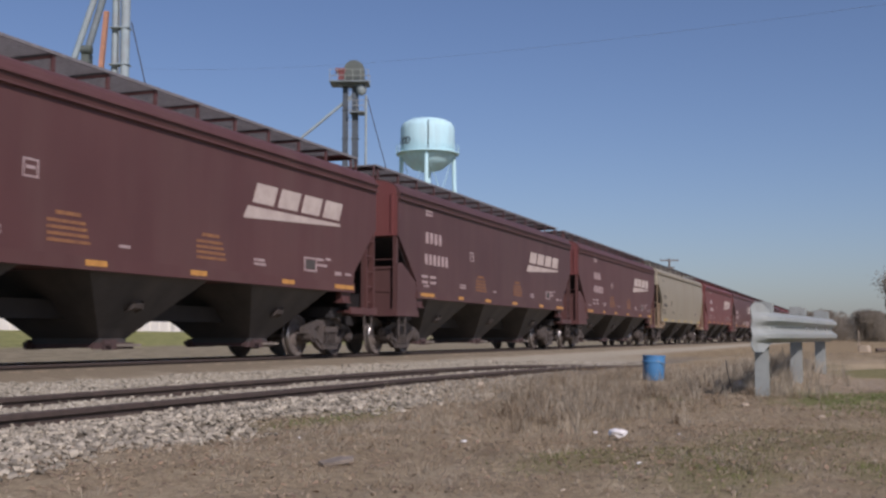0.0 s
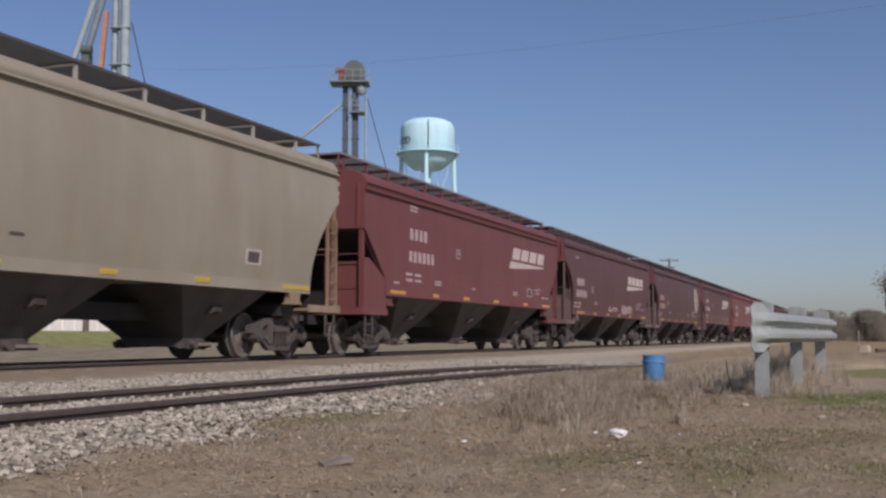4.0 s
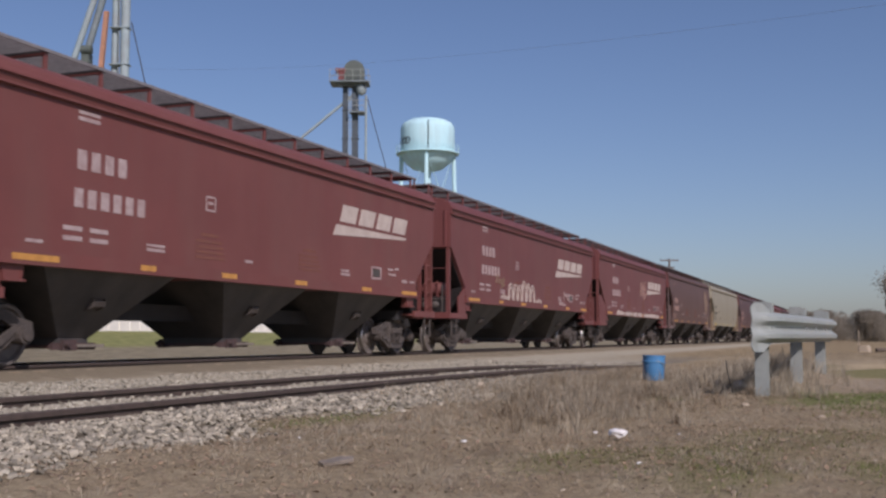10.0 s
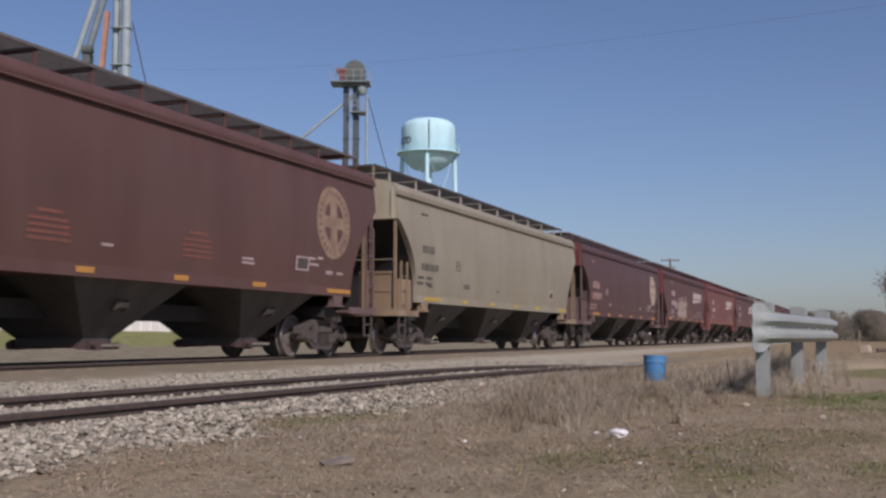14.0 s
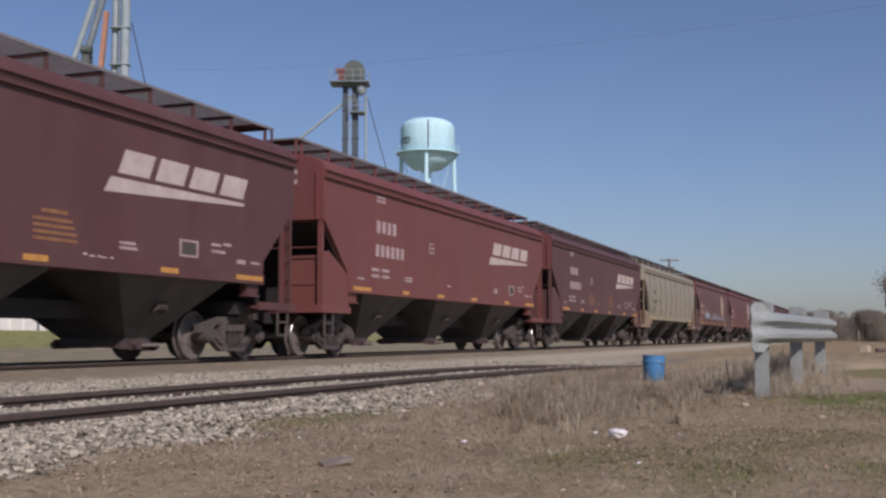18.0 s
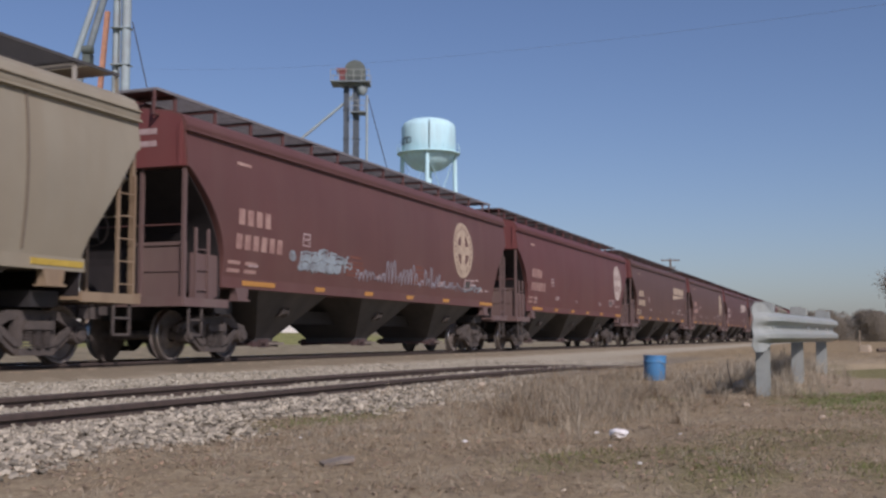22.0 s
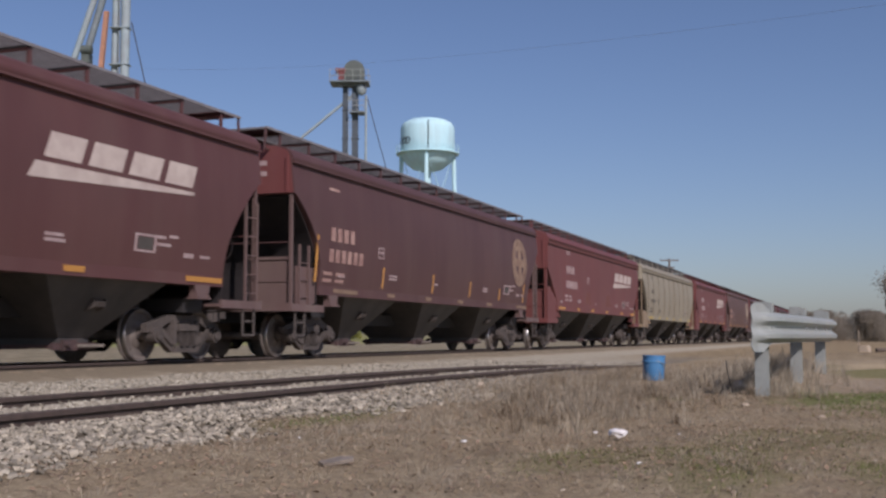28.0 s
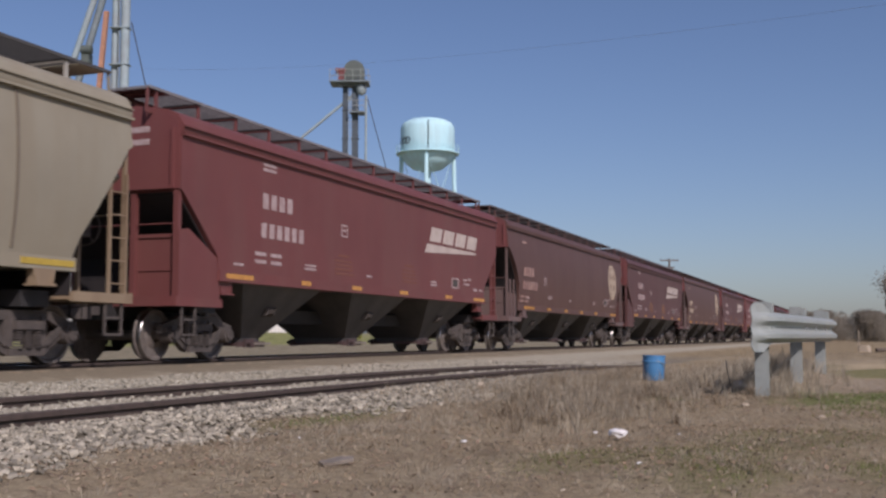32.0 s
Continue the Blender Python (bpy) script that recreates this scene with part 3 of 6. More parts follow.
def stirrup_mesh():
    def build(bm):
        for x in (-0.2, 0.2):
            bar(bm, (x, 0, 1.0), (x, 0, 0.45), 0.035)
        for z in (0.46, 0.72):
            bar(bm, (-0.2, 0, z), (0.2, 0, z), 0.035)
    return cached("stirrup_step:", build)


def handrail_mesh():
    def build(bm):
        tube(bm, (-0.04, -1.5, 2.37), (-0.04, 1.5, 2.37), 0.014, 6)
    return cached("grab_rail:", build)


def coupler_mesh():
    def build(bm):
        box(bm, 0.0, 0.35, -0.08, 0.08, 0.80, 0.95)
        prism(bm, [(0.3, -0.13), (0.52, -0.16), (0.56, -0.05), (0.47, 0.02), (0.54, 0.12), (0.42, 0.18), (0.3, 0.12)], "z", 0.73, 1.02)
        tube(bm, (0.1, -0.35, 0.75), (0.32, -0.3, 0.42), 0.025, 6)
        tube(bm, (0.32, -0.3, 0.42), (0.5, -0.2, 0.4), 0.025, 6)
        bar(bm, (0.1, -1.3, 0.98), (0.18, -0.1, 0.9), 0.03)
    return cached("coupler:", build)


def brake_wheel_mesh():
    def build(bm):
        n = 20
        for i in range(n):
            a, b = 2 * math.pi * i / n, 2 * math.pi * (i + 1) / n
            tube(bm, (0.12, -0.6 + 0.28 * math.cos(a), 2.2 + 0.28 * math.sin(a)), (0.12, -0.6 + 0.28 * math.cos(b), 2.2 + 0.28 * math.sin(b)), 0.018, 5)
        for i in range(3):
            a = 2 * math.pi * i / 3
            bar(bm, (0.12, -0.6, 2.2), (0.12, -0.6 + 0.28 * math.cos(a), 2.2 + 0.28 * math.sin(a)), 0.02)
        box(bm, -0.12, 0.1, -0.72, -0.48, 2.05, 2.35)
    return cached("brake_wheel:", build)


def brake_gear_mesh():
    def build(bm):
        tube(bm, (-0.3, 0, 1.3), (0.3, 0, 1.3), 0.16, 12)
        tube(bm, (-0.9, 0.15, 1.2), (0.9, 0.15, 1.2), 0.03, 6)
        box(bm, -0.15, 0.15, -0.12, 0.12, 1.0, 1.2)
    return cached("brake_cylinder:", build)


def side_frame_mesh():
    """Cast side frame of the bogie, outer face towards -y."""
    def build(bm):
        # arched top chord, two slanting tension arms, columns and spring seat, open between them
        chord = [(-1.12, 0.50), (-1.12, 0.64), (-0.78, 0.72), (-0.52, 0.81), (0.52, 0.81), (0.78, 0.72), (1.12, 0.64), (1.12, 0.50), (0.74, 0.56), (0.50, 0.67), (-0.50, 0.67), (-0.74, 0.56)]
        prism(bm, chord, "y", -0.06, 0.06)
        for s in (-1, 1):
            prism(bm, [(s * 0.98, 0.50), (s * 0.70, 0.52), (s * 0.34, 0.27), (s * 0.34, 0.15), (s * 0.44, 0.19), (s * 0.78, 0.42)], "y", -0.065, 0.055)
            box(bm, s * 0.36 - 0.06, s * 0.36 + 0.06, -0.07, 0.05, 0.22, 0.72)
        for s in (-1, 1):
            prism(bm, [(s * 0.44, 0.28), (s * 0.78, 0.52), (s * 0.70, 0.58), (s * 0.36, 0.34)], "y", -0.10, -0.06)
            box(bm, s * 0.34 - 0.05, s * 0.34 + 0.05, -0.10, -0.06, 0.28, 0.72)
        box(bm, -0.36, 0.36, -0.12, -0.06, 0.15, 0.26)
    return cached("side_frame:", build)


def spring_mesh():
    def build(bm):
        for x in (-0.19, 0.0, 0.19):
            for i in range(6):
                z = 0.27 + i * 0.042
                tube(bm, (x, -0.10, z), (x, -0.10, z + 0.022), 0.075, 10)
        box(bm, -0.30, 0.30, -0.17, 0.0, 0.53, 0.66)
    return cached("spring_nest:", build)


def bearing_mesh():
    def build(bm):
        tube(bm, (0, -0.16, 0.457), (0, 0.06, 0.457), 0.145, 16)
        tube(bm, (0, -0.20, 0.457), (0, -0.16, 0.457), 0.10, 14)
        for i in range(3):
            a = i * 2.094 + 0.5
            tube(bm, (0.05 * math.cos(a), -0.21, 0.457 + 0.05 * math.sin(a)), (0.05 * math.cos(a), -0.19, 0.457 + 0.05 * math.sin(a)), 0.018, 6)
        box(bm, -0.16, 0.16, -0.1, 0.06, 0.5, 0.6)
    return cached("bearing:", build)


def wheelset_mesh():
    def build(bm):
        tube(bm, (0, -1.0, 0), (0, 1.0, 0), 0.085, 12)
        for s in (-1, 1):
            y = s * 0.715
            lathe(bm, [(0.10, y - s * 0.10), (0.13, y + s * 0.06), (0.17, y + s * 0.05), (0.24, y + s * 0.0), (0.37, y + s * 0.01), (0.40, y + s * 0.055), (0.445, y + s * 0.06),
                       (0.457, y + s * 0.045), (0.457, y - s * 0.04), (0.485, y - s * 0.05), (0.485, y - s * 0.075), (0.40, y - s * 0.08), (0.2, y - s * 0.06)], 36, "y")
        for f in bm.faces:
            r = f.calc_center_median()
            if abs(math.hypot(r.x, r.z) - 0.455) < 0.008:
                f.material_index = 1
        for a in (0.4, 2.5, 4.6):
            for s in (-1, 1):
                tube(bm, (0.30 * math.cos(a), s * 0.72, 0.30 * math.sin(a)), (0.30 * math.cos(a), s * 0.733, 0.30 * math.sin(a)), 0.03, 8)
    me = cached("wheelset:", build, True)
    if not me.materials:
        me.materials.append(M_WHEEL)
        me.materials.append(M_TREAD)
    return me


def bogie_mesh():
    def build(bm):
        box(bm, -0.24, 0.24, -1.02, 1.02, 0.55, 0.78)
        lathe(bm, [(0.2, 0.78), (0.2, 0.9)], 16)
        for s in (-1, 1):
            tube(bm, (s * 0.45, -0.8, 0.42), (s * 0.45, 0.8, 0.42), 0.05, 8)
            for t in (-1, 1):
                box(bm, s * 0.42 - 0.06, s * 0.42 + 0.06, t * 0.71 - 0.07, t * 0.71 + 0.07, 0.30, 0.62)
    return cached("bogie:", build)


WHEELS = {-1: [], 1: []}


def add_bogie(car, x):
    bg = link("bogie", bogie_mesh(), M_BOGIE, car, "dusty cast steel two-axle bogie", (x, 0, 0))
    for s in (-1, 1):
        turn = pose(0, s * 1.0, 0, 0, 0, 0 if s < 0 else 180)
        link("side_frame", side_frame_mesh(), M_BOGIE, bg, at=turn)
        link("spring_nest", spring_mesh(), M_BOGIE, bg, at=turn)
        for dx in (-0.89, 0.89):
            link("bearing", bearing_mesh(), M_BOGIE, bg, at=pose(dx, s * 1.0, 0, 0, 0, 0 if s < 0 else 180))
    for s in (-1, 1):
        w = link("wheelset", wheelset_mesh(), M_WHEEL, bg, "steel wheels with bright treads", (s * 0.89, 0, 0.457))
        WHEELS[s].append(w)


# ---- markings, plain shapes laid on the near side (x, z measured on the side) ----
def plates(key, polys, kind="slope", proud=0.006, stagger=0.0, weld=False):
    """Thin painted shapes that follow the near side."""
    def build(bm):
        for i, p in enumerate(polys):
            out = proud + stagger * (3 * i % 11)
            lo = [bm.verts.new((x, -side_y(kind, z) - out, z)) for x, z in p]
            hi = [bm.verts.new((x, -side_y(kind, z) + 0.004, z)) for x, z in p]
            k = len(p)
            bm.faces.new(lo)
            bm.faces.new(hi[::-1])
            for j in range(k):
                bm.faces.new((lo[j], lo[(j + 1) % k], hi[(j + 1) % k], hi[j]))
        if weld:
            bmesh.ops.remove_doubles(bm, verts=bm.verts[:], dist=0.0005)
    return cached(key + ":" + kind, build)


def rect(x, z, w, h, slant=0.0):
    return [(x, z), (x + w, z), (x + w + slant * h, z + h), (x + slant * h, z + h)]


def bars(x, z, n, w, h, gap=0.25):
    s = w / n
    return [rect(x + i * s, z, s * (1 - gap), h) for i in range(n)]


def ring_polys(x, z, r0, r1, n=36):
    out = []
    for i in range(n):
        a, b = 2 * math.pi * i / n, 2 * math.pi * (i + 1) / n
        out.append([(x + r0 * math.cos(a), z + r0 * math.sin(a)), (x + r1 * math.cos(a), z + r1 * math.sin(a)), (x + r1 * math.cos(b), z + r1 * math.sin(b)), (x + r0 * math.cos(b), z + r0 * math.sin(b))])
    return out


def stroke(a, b, w):
    """One straight dab of paint between two points."""
    d = Vector((b[0] - a[0], b[1] - a[1]))
    if d.length < 1e-4:
        return []
    d.normalize()
    n, e = Vector((-d.y, d.x)) * w, d * w * 0.6
    return [[(a[0] - n.x - e.x, a[1] - n.y - e.y), (b[0] - n.x + e.x, b[1] - n.y + e.y), (b[0] + n.x + e.x, b[1] + n.y + e.y), (a[0] + n.x - e.x, a[1] + n.y - e.y)]]


def run(pts, w):
    return [q for a, b in zip(pts, pts[1:]) for q in stroke(a, b, w)]


def tag(style, x, z, w, h, count, seed, kind):
    """Abstract spray paint: bubble outlines, filled blocks, loose dabs, a wavy line, a patchy band or a loose figure."""
    rnd = random.Random(seed)
    polys, cell = [], w / count
    for i in range(count):
        x0 = x + i * cell
        if style == "bubble":
            top, foot = h * rnd.uniform(0.75, 1.0), h * rnd.uniform(-0.15, 0.15)
            for grow in (0.0, 0.24):
                pts = [(x0 + cell * (0.5 - (0.52 - grow) * math.cos(t)), z + foot + (top - foot - grow * cell) * (0.45 + 0.55 * math.sin(t))) for t in np.linspace(0, math.pi, 9)]
                polys += run([(pts[0][0], z + foot)] + pts + [(pts[-1][0], z + foot)], 0.022)
        elif style == "block":
            lean, hh = rnd.uniform(0.1, 0.4), h * rnd.uniform(0.75, 1.05)
            at = lambda u, v: (x0 + u * cell + lean * v * hh * 0.4, z + v * hh)
            cut = rnd.uniform(0.35, 0.55)
            polys.append([at(0.05, 0.05), at(0.5, -0.05), at(0.92, 0.1), at(0.98, cut), at(0.45, cut + 0.08), at(0.0, cut - 0.08)])
            polys.append([at(0.04, cut + 0.03), at(0.45, cut + 0.16), at(1.0, cut + 0.07), at(1.08, 0.9), at(0.6, rnd.uniform(0.9, 1.1)), at(0.15, 0.85)])
            polys += run([at(-0.06, -0.05), at(-0.02, 0.6), at(0.05, 1.05), at(0.55, 1.16), at(1.04, 1.12)], 0.018)
        elif style == "wave":
            top = h * (rnd.uniform(0.15, 1.0) if 6 < i < count - 8 else rnd.uniform(0.1, 0.4))
            polys += run([(x0, z + h * 0.1), (x0 + cell * 0.3, z + top), (x0 + cell * 0.6, z + top * 0.9), (x0 + cell, z + h * rnd.uniform(0, 0.2))], 0.014)
        elif style == "band":
            if rnd.random() < 0.9:
                low_z, top_z = z + rnd.uniform(0, 0.03), z + h * rnd.uniform(0.75, 1.05)
                polys.append([(x0, low_z), (x0 + cell * rnd.uniform(0.88, 0.99), low_z), (x0 + cell * rnd.uniform(0.85, 0.99), top_z), (x0 + rnd.uniform(0, 0.05), top_z - rnd.uniform(0, 0.04))])
        else:
            reach = h if style == "figure" else h * 0.9
            for _ in range(5 if style == "figure" else 3):
                cx, cz = x0 + cell * rnd.uniform(0.0, 1.0), z + reach * rnd.uniform(0.15, 0.85)
                r, t0 = rnd.uniform(0.08, 0.22) * min(h, 1.0), rnd.uniform(0, 6)
                polys += run([(cx + r * 1.3 * math.cos(t0 + t), cz + r * math.sin(t0 + t)) for t in np.linspace(0, rnd.uniform(2.0, 4.5), 7)], 0.016)
    return plates("graffiti:%s%d" % (style, seed), polys, kind, 0.012 if style != "band" else 0.036, 0.001)


def mark(name, car, kind, ink, x, z, w, h, label=""):
    """One painted bar."""
    link(name, plates("%s:%.2f:%.2f:%.2f" % (name, w, h, z), [rect(0, z, w, h)], kind), ink, car, label, (x, 0, 0))


def markings(car, spec):
    kind = spec["kind"]
    big, small = spec.get("ink", M_WHITE), spec.get("small", M_PALE)
    road = spec.get("road_ink", M_PALE if big == M_WHITE else big)
    if spec.get("logo") == "swoosh":
        lx = spec.get("logo_x", 0.10)
        polys = [rect(2.82 + i * 0.97, 3.0, 0.80, 0.39, 0.45) for i in range(4)]
        link("logo", plates("logo:swoosh", polys + [[(2.49, 2.67), (6.56, 2.87), (6.60, 2.93), (2.65, 2.92)]], kind), big, car, "four slanted blocks over a tapering stripe", (lx, 0, 0))
    elif spec.get("logo") == "cross":
        x, z = spec.get("emblem_x", 6.71), 2.92
        ink = spec.get("emblem_ink", M_CREAM)
        link("emblem", plates("emblem:%.1f" % x, ring_polys(x, z, 0.47, 0.80), kind, weld=True), ink, car, "round painted ring emblem")
        cross = [(-0.5, -0.13), (-0.16, -0.13), (-0.16, -0.5), (0.16, -0.5), (0.16, -0.13), (0.5, -0.13), (0.5, 0.13), (0.16, 0.13), (0.16, 0.5), (-0.16, 0.5), (-0.16, 0.13), (-0.5, 0.13)]
        link("emblem_cross", plates("emblem_cross:%.1f" % x, [[(x + a, z + b) for a, b in cross]], kind, 0.005), ink, car, "painted cross inside the ring")
        dashes = []
        for i in range(26):
            a = 2 * math.pi * (i + 0.5) / 26
            if abs(math.sin(a)) < 0.12 or i in (19, 20):
                continue
            u, v = (math.cos(a), math.sin(a)), (-math.sin(a) * 0.018, math.cos(a) * 0.018)
            dashes.append([(x + u[0] * 0.60 - v[0], z + u[1] * 0.60 - v[1]), (x + u[0] * 0.71 - v[0], z + u[1] * 0.71 - v[1]), (x + u[0] * 0.71 + v[0], z + u[1] * 0.71 + v[1]), (x + u[0] * 0.60 + v[0], z + u[1] * 0.60 + v[1])])
        link("emblem_dashes", plates("emblem_dashes:%.1f" % x, dashes, kind, 0.009), spec["paint"], car)["kind"] = "stuff"
    if kind == "slope":
        nx, nz, cz, wz, tz = -5.85, 2.92, 2.35, 1.84, 3.66
    else:
        nx, nz, cz, wz, tz = -7.34, 2.52, 2.06, 1.62, 3.64
    nx, nz, cz, wz = spec.get("text", (nx, nz, cz, wz))
    wide, tall = (1.28, 0.30) if spec["paint"] != P_BEIGE else (0.88, 0.20)
    link("lettering", plates("lettering:name%.1f" % nx, bars(nx, nz, 4, wide, tall, 0.36), kind), road, car)
    link("lettering", plates("lettering:code%.1f" % nx, bars(nx - 0.05, cz, 6, wide * 1.42, tall * 0.95, 0.36), kind), road, car)
    for i in range(2):
        for j in range(2):
            mark("stencil", car, kind, road, nx - 0.28 + i * 0.6, wz + j * 0.15, 0.42, 0.07)
    mark("stencil", car, kind, road, nx, tz, 0.5, 0.06)
    if kind == "slope":
        mark("stencil", car, kind, road, nx, tz + 0.10, 0.5, 0.05)
    px, pz = (spec.get("plate_x", -2.42), 2.66) if kind == "slope" else (-4.83, 2.30)
    link("data_plate", plates("data_plate:mid%.1f" % px, [rect(px, pz, 0.32, 0.03), rect(px, pz + 0.24, 0.32, 0.03), rect(px, pz + 0.03, 0.03, 0.21), rect(px + 0.29, pz + 0.03, 0.03, 0.21), rect(px + 0.07, pz + 0.12, 0.18, 0.05)], kind), small, car)
    bx = spec.get("box_x", 4.62 if kind == "slope" else 5.08)
    link("data_plate", plates("data_plate:end%.1f" % bx, [rect(bx, 1.80, 0.56, 0.035), rect(bx, 2.06, 0.56, 0.035), rect(bx, 1.835, 0.05, 0.225), rect(bx + 0.51, 1.835, 0.05, 0.225)], kind), small if spec["paint"] != P_BEIGE else M_WHITE, car)
    link("data_plate", plates("data_plate:dark%.1f" % bx, [rect(bx + 0.08, 1.85, 0.40, 0.19)], kind, 0.004), M_DARKINK, car)
    for x, z, w, h in ((-1.08, 1.82, 0.28, 0.05), (-4.12, 1.82, 0.5, 0.05), (-4.12, 1.90, 0.5, 0.04), (3.0, 1.80, 0.45, 0.05), (3.0, 1.88, 0.4, 0.05), (5.6, 2.05, 0.3, 0.05), (6.0, 2.08, 0.25, 0.05), (5.6, 1.93, 0.45, 0.05), (6.45, 1.78, 0.3, 0.08), (6.95, 1.80, 0.3, 0.05), (-6.9, 1.75, 0.35, 0.05)):
        if spec["paint"] != P_BEIGE or x < 0:
            mark("stencil", car, kind, small, x, z, w, h)
    if spec.get("yellow", kind == "slope"):
        for k in (0, 3.78):
            polys = [rect(-2.72 + k, 1.80 + j * 0.095, 0.95 - 0.04 * j, 0.05) for j in range(4)] + [rect(-2.55 + k, 2.20, 0.55, 0.06)]
            link("stencil", plates("stencil:yellow%.1f" % k, polys, kind), M_YFADE if spec["paint"] in (P_MAROON, P_PLUM) else M_YGHOST, car, "faded yellow warning stencil")
    low = sill_z(kind)
    paint_beige = spec["paint"] == P_BEIGE
    for x, ln in ((-6.7, 0.95), (-4.1, 0.4), (-1.65, 0.5), (1.1, 0.5), (4.3, 0.5), (6.87, 0.95)) if kind == "slope" else ((-6.45, 1.2), (-3.9, 0.4), (-1.4, 0.4), (1.1, 0.4), (3.7, 0.45), (7.15, 1.1)):
        link("reflector", plates("reflector:%.2f" % ln, [rect(-ln / 2, low + 0.03, ln, 0.09)], kind, 0.036), M_LEMON if paint_beige else spec.get("reflector_ink", M_YELLOW), car, at=(x, 0, 0))
    for z in (3.98, 3.76):
        link("stencil", cached("stencil:end" + kind, lambda bm: box(bm, -HLK[kind] - 0.018, -HLK[kind] - 0.01, -0.95, -0.3, 0, 0.1)), small, car, at=(0, 0, z))


def hopper_car(spec):
    kind, paint = spec["kind"], spec["paint"]
    hl = HLK[kind]
    car = empty("hopper_car", (0, 0, 0), spec["label"], "hopper car", "cars of the grain train")
    rib = spec.get("ribs", False)
    link("body", body_mesh(kind), paint, car)
    link("roof", roof_mesh(kind), paint, car)
    link("hatch_cover", coaming_mesh(), paint, car)
    link("centre_sill", centre_sill_mesh(), M_BLACK, car)
    for x in (-4.75, 0.0, 4.75):
        h = link("hopper", hopper_mesh(), M_HOPPER, car, "dusty black tapering discharge hopper", (x, 0, 0))
        link("shaker_bracket", shaker_mesh(), M_BOGIE, h)
        gate = link("gate", gate_mesh(), M_GATE if paint != P_BEIGE else M_BOGIE, h)
        for t in (-1, 1):
            link("gate_rod", gate_rod_mesh(), M_ROD, gate, "dusty opening shaft", (0, t * 0.80, 0))
    for s in (-1, 1):
        flip = pose(0, 0, 0, 0, 0, 0 if s < 0 else 180)
        link("side_sill", sill_mesh(kind), paint, car, at=flip @ pose(0, -HW, 0))
        link("eave_rail", drip_mesh(kind), paint, car, at=flip @ pose(0, -HW, 0))
        link("running_board", board_mesh(kind), spec.get("board", M_RUSTGRATE if paint in (P_BROWN, P_DULLRED) else M_GRATE), car, "steel grating walkway", flip)
        link("jacking_pad", jacking_pad_mesh(kind), spec.get("end_paint", paint), car, at=flip @ pose(-7.08, -HW, 0))
        link("jacking_pad", jacking_pad_mesh(kind), spec.get("end_paint", paint), car, at=flip @ pose(7.08, -HW, 0))
        count, reach = (10, 8.1) if paint == P_BEIGE else (14, 8.5)
        for i in range(count):
            x = -reach + i * 2 * reach / (count - 1)
            link("bracket", bracket_mesh(), P_PALEPOST if paint == P_BEIGE else paint, car, at=flip @ pose(x, 0, 0))
            link("crossbar", crossbar_mesh(), M_BLACK, car, at=flip @ pose(x, 0, 0))
        # ends
        end = pose(hl * s, 0, 0, 0, 0, 0 if s > 0 else 180)
        link("crosswalk", crosswalk_mesh(), paint, car, at=end @ pose(-0.25, 0, 0))
        if s < 0:
            link("end_sheet", end_sheet_mesh(kind), P_ENDCREAM if paint == P_BEIGE else P_ENDRED, car, "fresher paint on the upper end wall", end)
        gear = s < 0 and kind == "slope" and spec.get("gear", False)
        if gear:
            link("air_reservoir", reservoir_mesh(), spec.get("end_paint", paint), car, "dusty air reservoir", end)
            link("brake_valve", valve_mesh(), M_BOGIE, car, "dusty brake control valve", end)
        for y0, y1 in ((0.3, 1.5),) if s > 0 else ((0.48, 1.5),) if not gear else ():
            link("end_panel", end_panel_mesh(kind, y0, y1), spec.get("end_paint", paint), car, at=end)
        link("slope_sheet", slope_sheet_mesh(kind), M_ENDSHADE, car, "soot-black slope sheet under the cut end", end)
        link("end_sill", platform_mesh(), spec.get("end_paint", paint), car, at=end)
        link("coupler", coupler_mesh(), M_BOGIE, car, at=end @ pose(0.1, 0, 0))
        link("grab_rail", handrail_mesh(), paint, car, at=end)
        for y in (-1.5, -0.62, 0.62, 1.5):
            link("post", post_mesh(kind), spec.get("end_paint", paint), car, at=end @ pose(-0.06, y, 0))
        for t in (-1, 1):
            # each side: closing sheet at its left end, ladder at its right end
            if t > 0:
                link("gusset", gusset_mesh("slope_open" if gear else kind), spec.get("end_paint", paint), car, at=end @ pose(0, HW - 0.03 - (0.24 if kind == "round" else 0), 0))
                if kind == "round":
                    link("ladder", ladder_mesh(2.35), spec.get("end_paint", paint), car, at=end @ pose(-0.62, HW - 0.10, 0))
            else:
                link("ladder", ladder_mesh(3.0), spec.get("end_paint", paint), car, at=end @ pose(-0.30, t * (HW - 0.02), 0))
            link("stirrup_step", stirrup_mesh(), M_BOGIE, car, at=end @ pose(-0.35, t * 1.56, 0))
        add_bogie(car, s * (7.20 if kind == "slope" else 7.28))
    link("brake_wheel", brake_wheel_mesh(), M_BOGIE, car, at=pose(hl + 0.02, 0, 0))
    link("brake_cylinder", brake_gear_mesh(), M_BLACK, car, at=pose(-7.6, -0.6, 0))
    if rib:
        zs = list(np.linspace(SILL + 0.2, EAVE[kind] - 0.04, 10))
        for x in (-7.55, -6.1, -4.36, -2.57, -0.78, 1.0, 2.8, 4.6, 6.4):
            strip = [[(-0.02, a), (0.02, a), (0.02, b), (-0.02, b)] for a, b in zip(zs, zs[1:])]
            link("rib", plates("rib", strip, kind, 0.022), P_SEAM, car, at=(float(x), 0, 0))
        for s in (-1, 1):
            end = pose(hl * s, 0, 0, 0, 0, 0 if s > 0 else 180)
